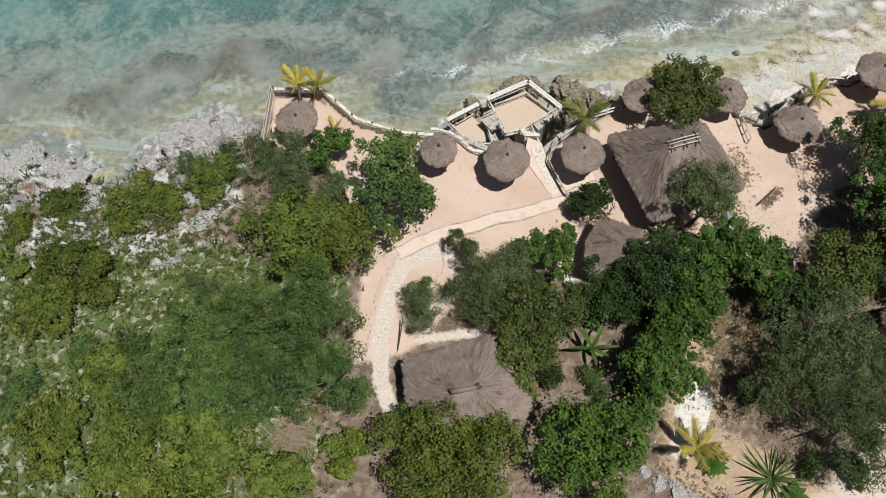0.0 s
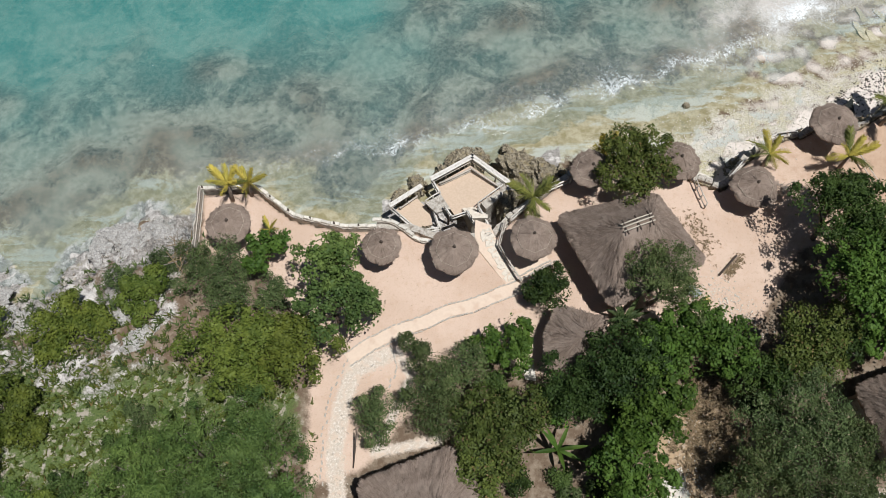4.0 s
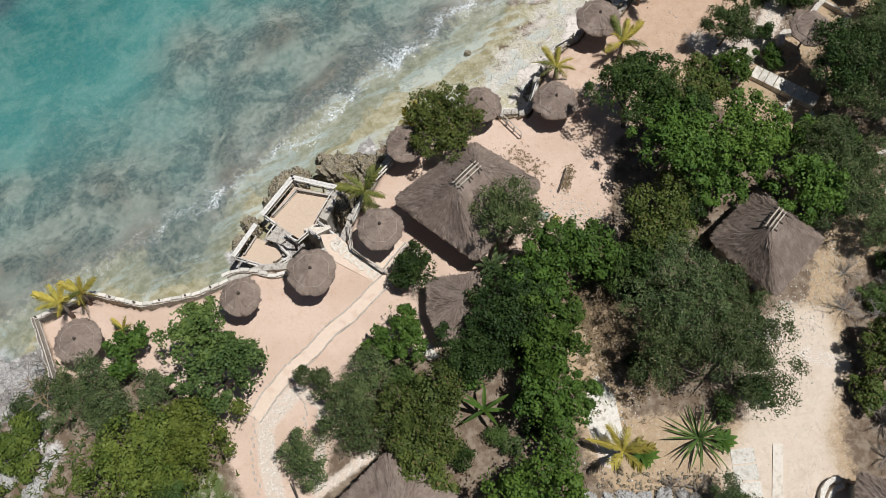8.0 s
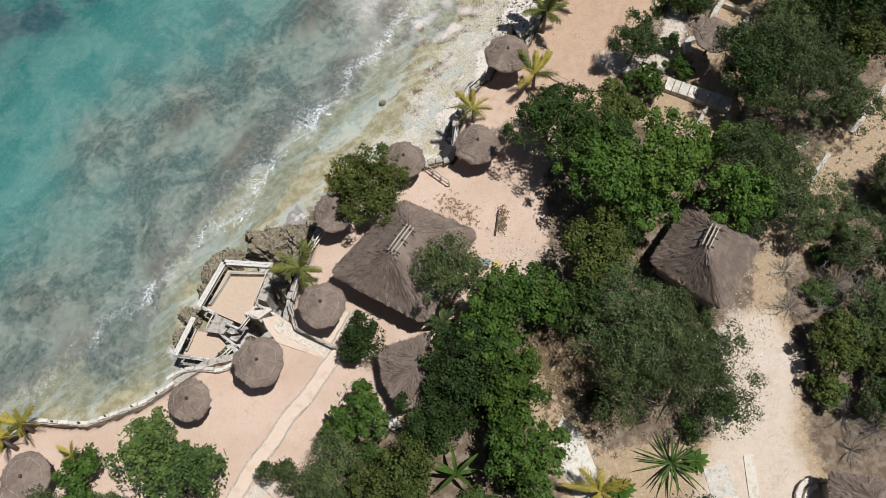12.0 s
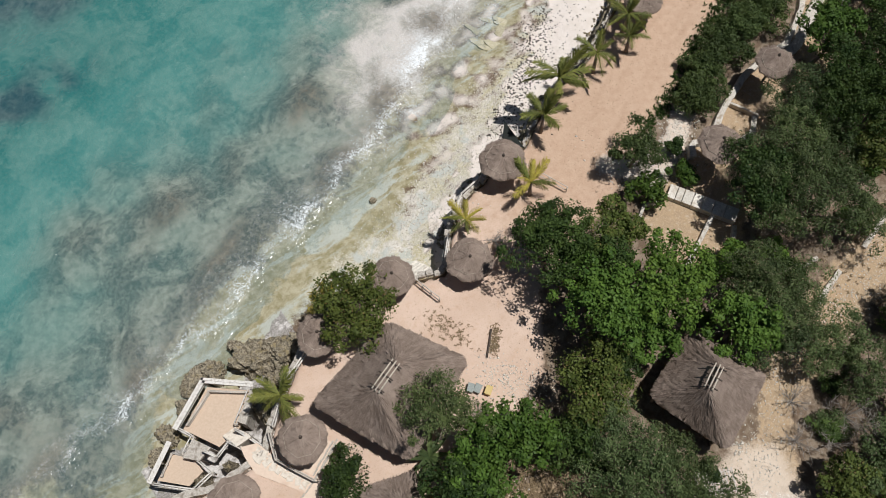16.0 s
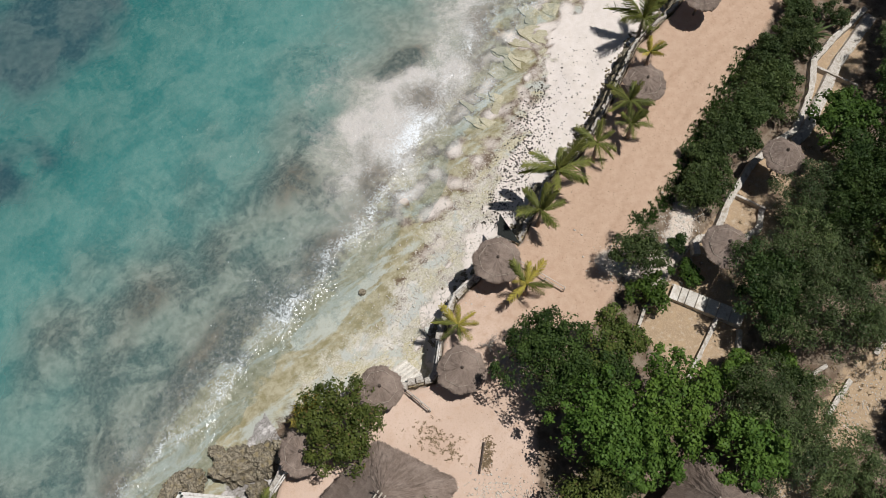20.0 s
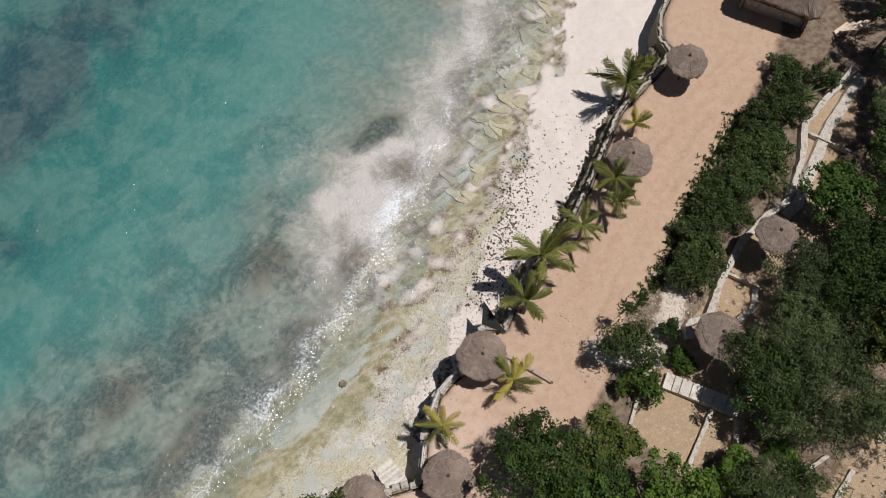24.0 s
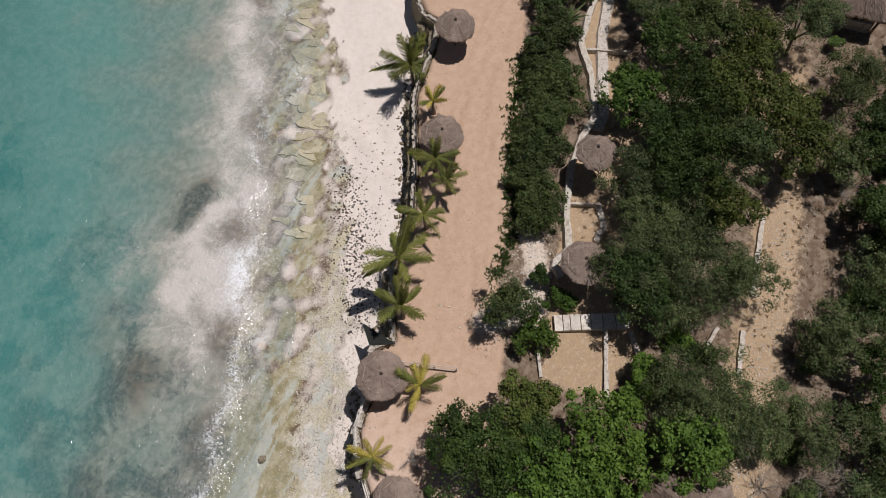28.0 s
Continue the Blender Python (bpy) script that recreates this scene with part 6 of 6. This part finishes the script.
# ---- grass and dry growth ----
def tufts(name, count, place, lo, hi, material, label, seed, blades=7):
    rng = np.random.RandomState(seed)
    x, y = place(rng, count)
    z = land_height(x, y)[0]
    k = np.repeat(np.arange(count), blades)
    n = len(k)
    a, s = rng.uniform(0, math.tau, n), rng.uniform(lo, hi, n)
    out = rng.uniform(0.3, 1.0, n) * s
    bx, by = x[k] + rng.normal(0, 0.06, n), y[k] + rng.normal(0, 0.06, n)
    dx, dy = np.cos(a), np.sin(a)
    w = 0.03 + 0.06 * s
    base = np.stack([bx, by, z[k]], 1)
    tip = base + np.stack([dx * out, dy * out, s * 0.8], 1)
    side = np.stack([-dy * w, dx * w, np.zeros(n)], 1)
    v = np.stack([base - side, base + side, tip + side * 0.3, tip - side * 0.3], 1).reshape(-1, 3)
    return tagged(link_mesh(name, v, np.arange(4 * n).reshape(-1, 4), material), label, "grass", kind="stuff")


tufts("grass", 4200, in_box(-34, -4, -18, 3.5), 0.12, 0.4, LEAF["C"], "rough green ground cover on the open slope", 21)
tufts("grass", 800, in_box(-34, -11, 0, 8), 0.15, 0.5, LEAF["B"], "sparse grey-green herbs on the coastal rock", 22)
tufts("dry_grass", 1500, in_box(20.6, 25, -8, 0), 0.1, 0.28, M_STRAW, "dry tan grass between the trees", 23)
tufts("dry_grass", 1500, in_box(46, 76, -12, 12), 0.08, 0.22, M_STRAW, "dry grass and litter under the inland trees", 24)
tufts("creeper", 110, along_band([(22.6, 10.6), (23.3, 9.4), (23.9, 8.0)], 0.45), 0.05, 0.12, M_STRAW, "dry creeping plants on the sand", 25)
tufts("creeper", 90, along_band([(24.8, 6.3), (25.3, 6.8), (26.0, 7.6)], 0.18), 0.06, 0.16, M_STRAW, "dry brush beside the driftwood", 27)
tufts("creeper", 700, along_band([(44, 13.4), (48, 14.5), (53, 17.0), (60, 19.8)], 0.35), 0.1, 0.25, LEAF["D"], "low green creepers at the hedge foot", 26)


def bare_shrub(x, y, size, seed):
    """A leafless thorn bush."""
    rng = random.Random(seed)
    t = thing("bare_shrub", x, y, 0, "leafless grey thorn bush", "shrub", "bare shrubs")
    for k in range(15):
        bm = bmesh.new()
        a = rng.uniform(0, math.tau)
        end = Vector((math.cos(a), math.sin(a), rng.uniform(0.3, 1.4))) * size * rng.uniform(0.55, 1.0)
        elbow = end * 0.5 + Vector((rng.uniform(-0.2, 0.2), rng.uniform(-0.2, 0.2), 0.2)) * size
        tube(bm, [(0, 0, 0), elbow, end], [0.03, 0.018, 0.006], 5)
        for j in range(11):
            u = rng.uniform(0.3, 1)
            p = (elbow * (2 * u) if u < 0.5 else elbow.lerp(end, 2 * u - 1))
            q = p + Vector((rng.uniform(-1, 1), rng.uniform(-1, 1), rng.uniform(0, 0.7))) * size * rng.uniform(0.15, 0.42)
            tube(bm, [p, p.lerp(q, 0.5) + Vector((rng.uniform(-0.06, 0.06), rng.uniform(-0.06, 0.06), 0.04)), q], [0.011, 0.008, 0.004], 4, False)
        part("branch", bm, M_TWIG, t)
    return t


for k, (x, y, s) in enumerate(((34.6, -16.8, 1.7), (37.0, -9.6, 1.6), (40.6, -10.2, 2.0), (33.4, -18.6, 1.5), (41.5, -12.0, 1.7), (38.8, -11.0, 1.4), (21.6, 3.6, 1.0), (22.0, -15.2, 1.4), (20.6, -14.2, 1.0), (-11.6, 10.4, 1.1), (58.0, -1.0, 1.4), (35.5, -18.6, 1.5), (38.5, -7.6, 1.3), (29.6, 12.6, 0.9), (60.5, -5.6, 1.3))):
    bare_shrub(x, y, s, 800 + k)


# ---- broad-leaved plants ----
def rosette(x, y, z, size, blades, material, label, name, seed, broad=0.09):
    rng = random.Random(seed)
    t = thing(name, x, y, z, label, "plant", "large-leaved plants")
    for k in range(blades):
        a = k * 2.4 + rng.uniform(-0.2, 0.2)
        ln, up = size * rng.uniform(0.7, 1.1), rng.uniform(0.25, 1.3)
        bm = bmesh.new()
        rows = []
        for i in range(6):
            u = i / 5
            r = ln * u * math.cos(up * (1 - 0.6 * u))
            h = ln * (math.sin(up) * u - 0.35 * u * u)
            w = size * broad * math.sin(math.pi * (0.15 + 0.82 * u))
            c, s = math.cos(a), math.sin(a)
            rows.append([bm.verts.new((r * c - e * w * s, r * s + e * w * c, h + abs(e) * w * 0.4)) for e in (-1, 0, 1)])
        for p, q in zip(rows, rows[1:]):
            for j in range(2):
                bm.faces.new((p[j], p[j + 1], q[j + 1], q[j]))
        part("leaf", bm, material, t)
    return t


rosette(23.7, -12.5, 0.2, 2.4, 26, LEAF["G"], "large spiky agave with long dark green blades", "agave", 901, 0.025)
rosette(17.4, 3.1, 0.6, 1.8, 11, LEAF["B"], "banana-like plant with long grey-green leaves", "banana_plant", 902, 0.09)
rosette(15.7, 2.0, 0.6, 1.6, 9, LEAF["B"], "banana-like plant with long grey-green leaves", "banana_plant", 903, 0.08)
rosette(12.4, -5.2, 1.2, 1.9, 7, LEAF["A"], "young banana plant with bright broad leaves", "banana_plant", 904, 0.07)
rosette(64.5, 18.0, 0.3, 1.9, 14, LEAF["B"], "spiky broad-bladed plant in the hedge", "agave", 905, 0.06)
rosette(20.0, -11.9, 0.1, 1.0, 14, LEAF["A"], "bright green leafy plant beside a yellow palm", "leafy_plant", 906, 0.2)
rosette(25.0, -13.3, 0.1, 0.9, 14, LEAF["A"], "bright green leafy plant beside the drive", "leafy_plant", 907, 0.2)


# ---- loose things ----
def crate(x, y, turn, material, label):
    t = thing("storage_crate", x, y, 0.02, label, "crate", turn=turn)
    bm = bmesh.new()
    box(bm, (-0.28, -0.2, 0), (0.28, 0.2, 0.36), 0.01)
    bmesh.ops.bevel(bm, geom=bm.edges[:], offset=0.03, segments=2, affect="EDGES")
    part("body", bm, material, t)
    bm = bmesh.new()
    box(bm, (-0.3, -0.22, 0.37), (0.3, 0.22, 0.43), 0.006)
    bmesh.ops.bevel(bm, geom=bm.edges[:], offset=0.015, segments=1, affect="EDGES")
    part("lid", bm, material, t)
    return t


M_YELLOW = make_rough_material("yellow_plastic", (0.5, 0.36, 0.12), (0.56, 0.42, 0.16), 4, 0.5, 0.1, 0.01)
M_GREYP = make_rough_material("grey_plastic", (0.2, 0.22, 0.2), (0.3, 0.32, 0.29), 4, 0.5, 0.1, 0.01)
crate(22.95, 4.35, 35, M_YELLOW, "yellow plastic storage crate on the sand")
crate(22.45, 4.85, 30, M_GREYP, "grey-green plastic storage crate on the sand")
crate(22.1, 5.15, 40, M_GREYP, "grey-green plastic storage crate on the sand")
log = thing("driftwood_log", 24.1, 5.9, 0.05, "dark driftwood log lying on the sand", "log")
bar("trunk", (0.1, 0.3, 0.07), (1.5, 1.7, 0.09), 0.07, M_DARK, log)
pole = thing("leaning_pole", -0.1, -5.9, 0.0, "dark leaning pole beside the rubble path", "pole")
bar("shaft", (0, 0, 0), (0.25, 2.0, 1.0), 0.05, M_DARK, pole)
trestle = thing("wooden_trestle", 0.2, -10.6, 0.0, "grey wooden trestle of rough poles", "trestle")
for a, b in (((-0.5, -0.3, 0), (-0.3, 0.1, 1.0)), ((0.1, -0.4, 0), (0.3, 0.0, 1.0)), ((0.6, -0.3, 0), (0.5, 0.2, 1.0)), ((-0.6, 0.1, 1.0), (0.8, 0.1, 1.02)), ((-0.6, -0.1, 0.7), (0.8, -0.1, 0.72))):
    bar("pole", a, b, 0.05, M_WOOD, trestle)
for x, y in ((10.9, -0.1), (12.9, -0.7)):
    slab("stone_slab_floor", [(x - 0.2, y + 0.5), (x + 0.5, y + 0.6), (x + 0.6, y - 0.6), (x - 0.1, y - 0.5)], 0.1, 0.2, M_STONE, "pale stone slab beside the small hut", "paving")
white_slab = slab("white_landing", [(20.1, -6.2), (20.4, -7.9), (19.6, -10.3), (18.0, -11.3), (17.9, -9.0), (19.0, -6.8)], 0.08, 0.2, M_STONE, "white plastered landing between the trees", "paving")


def rack(x, y, turn):
    """A low slatted rack of grey timber."""
    t = thing("wooden_rack", x, y, 0.0, "low grey slatted timber rack beside the thatched pavilion", "rack", turn=turn)
    for sx_ in (-1.1, 1.1):
        for sy_ in (-0.55, 0.55):
            bar("leg", (sx_, sy_, 0), (sx_, sy_, 0.62), 0.045, M_WOOD, t)
    for sy_ in (-0.55, 0.55):
        bar("beam", (-1.25, sy_, 0.62), (1.25, sy_, 0.64), 0.05, M_WOOD, t)
    for k in range(11):
        bm = bmesh.new()
        box(bm, (-1.2 + 0.23 * k, -0.75, 0.68), (-1.09 + 0.23 * k, 0.75, 0.71), 0.012, random.Random(k))
        part("slat", bm, M_WOOD, t)
    return t


rack(30.9, -8.4, -28)


def brush_pile(x, y, size, seed):
    """Cut sticks thrown on a heap."""
    rng = random.Random(seed)
    t = thing("brush_pile", x, y, 0.0, "heap of cut dry sticks and palm straw on bare soil", "brush pile")
    for k in range(34):
        a, h = rng.uniform(0, math.tau), rng.uniform(0.05, 0.4)
        cx, cy, ln = rng.gauss(0, 0.4) * size, rng.gauss(0, 0.4) * size, rng.uniform(0.3, 0.9) * size
        dx, dy = math.cos(a) * ln, math.sin(a) * ln
        bar("stick", (cx - dx, cy - dy, h), (cx + dx, cy + dy, h + rng.uniform(-0.04, 0.15)), rng.uniform(0.015, 0.04), M_STRAW if k % 3 else M_TWIG, t)
    return t


brush_pile(-6.1, -11.9, 1.3, 61)
brush_pile(-11.9, 8.6, 1.5, 62)
tufts("dry_grass", 160, along_band([(-6.8, -11.6), (-5.4, -12.2)], 0.5), 0.12, 0.4, M_STRAW, "pale palm straw thrown on bare soil", 28)
rosette(-6.4, -14.3, 0.3, 1.6, 16, LEAF["E"], "bright banana-like clump with broad leaves", "banana_plant", 908, 0.16)
for k, (x, y, a) in enumerate(((16.8, -13.2, 0.55), (17.9, -13.7, 0.7), (18.9, -14.0, 0.5), (19.9, -14.5, 0.65), (20.9, -15.0, 0.5), (21.6, -15.7, 0.6), (15.9, -12.6, 0.45))):
    stone = rock(x, y, 0.0, a, a * 0.75, a * 0.7, 51 + k, "rough grey border rock beside the garden planting", "garden_rock")
    stone.data.materials[0] = M_CRAG
pebbles("white_stones", 40, along_band([(33.6, -8.2), (34.0, -7.4)], 0.25), 0.05, 0.14, M_STONE, "small heap of white stones at a roof corner", 31)
pebbles("sand_flecks", 900, along_band(PROM[1:], 1.3), 0.015, 0.045, M_STRAW, "scattered dry leaf flecks on the promenade", 32)
pebbles("sand_flecks", 260, in_box(-3, 9, 3.5, 8.5), 0.012, 0.03, M_STRAW, "scattered dry leaf flecks on the terrace", 33)
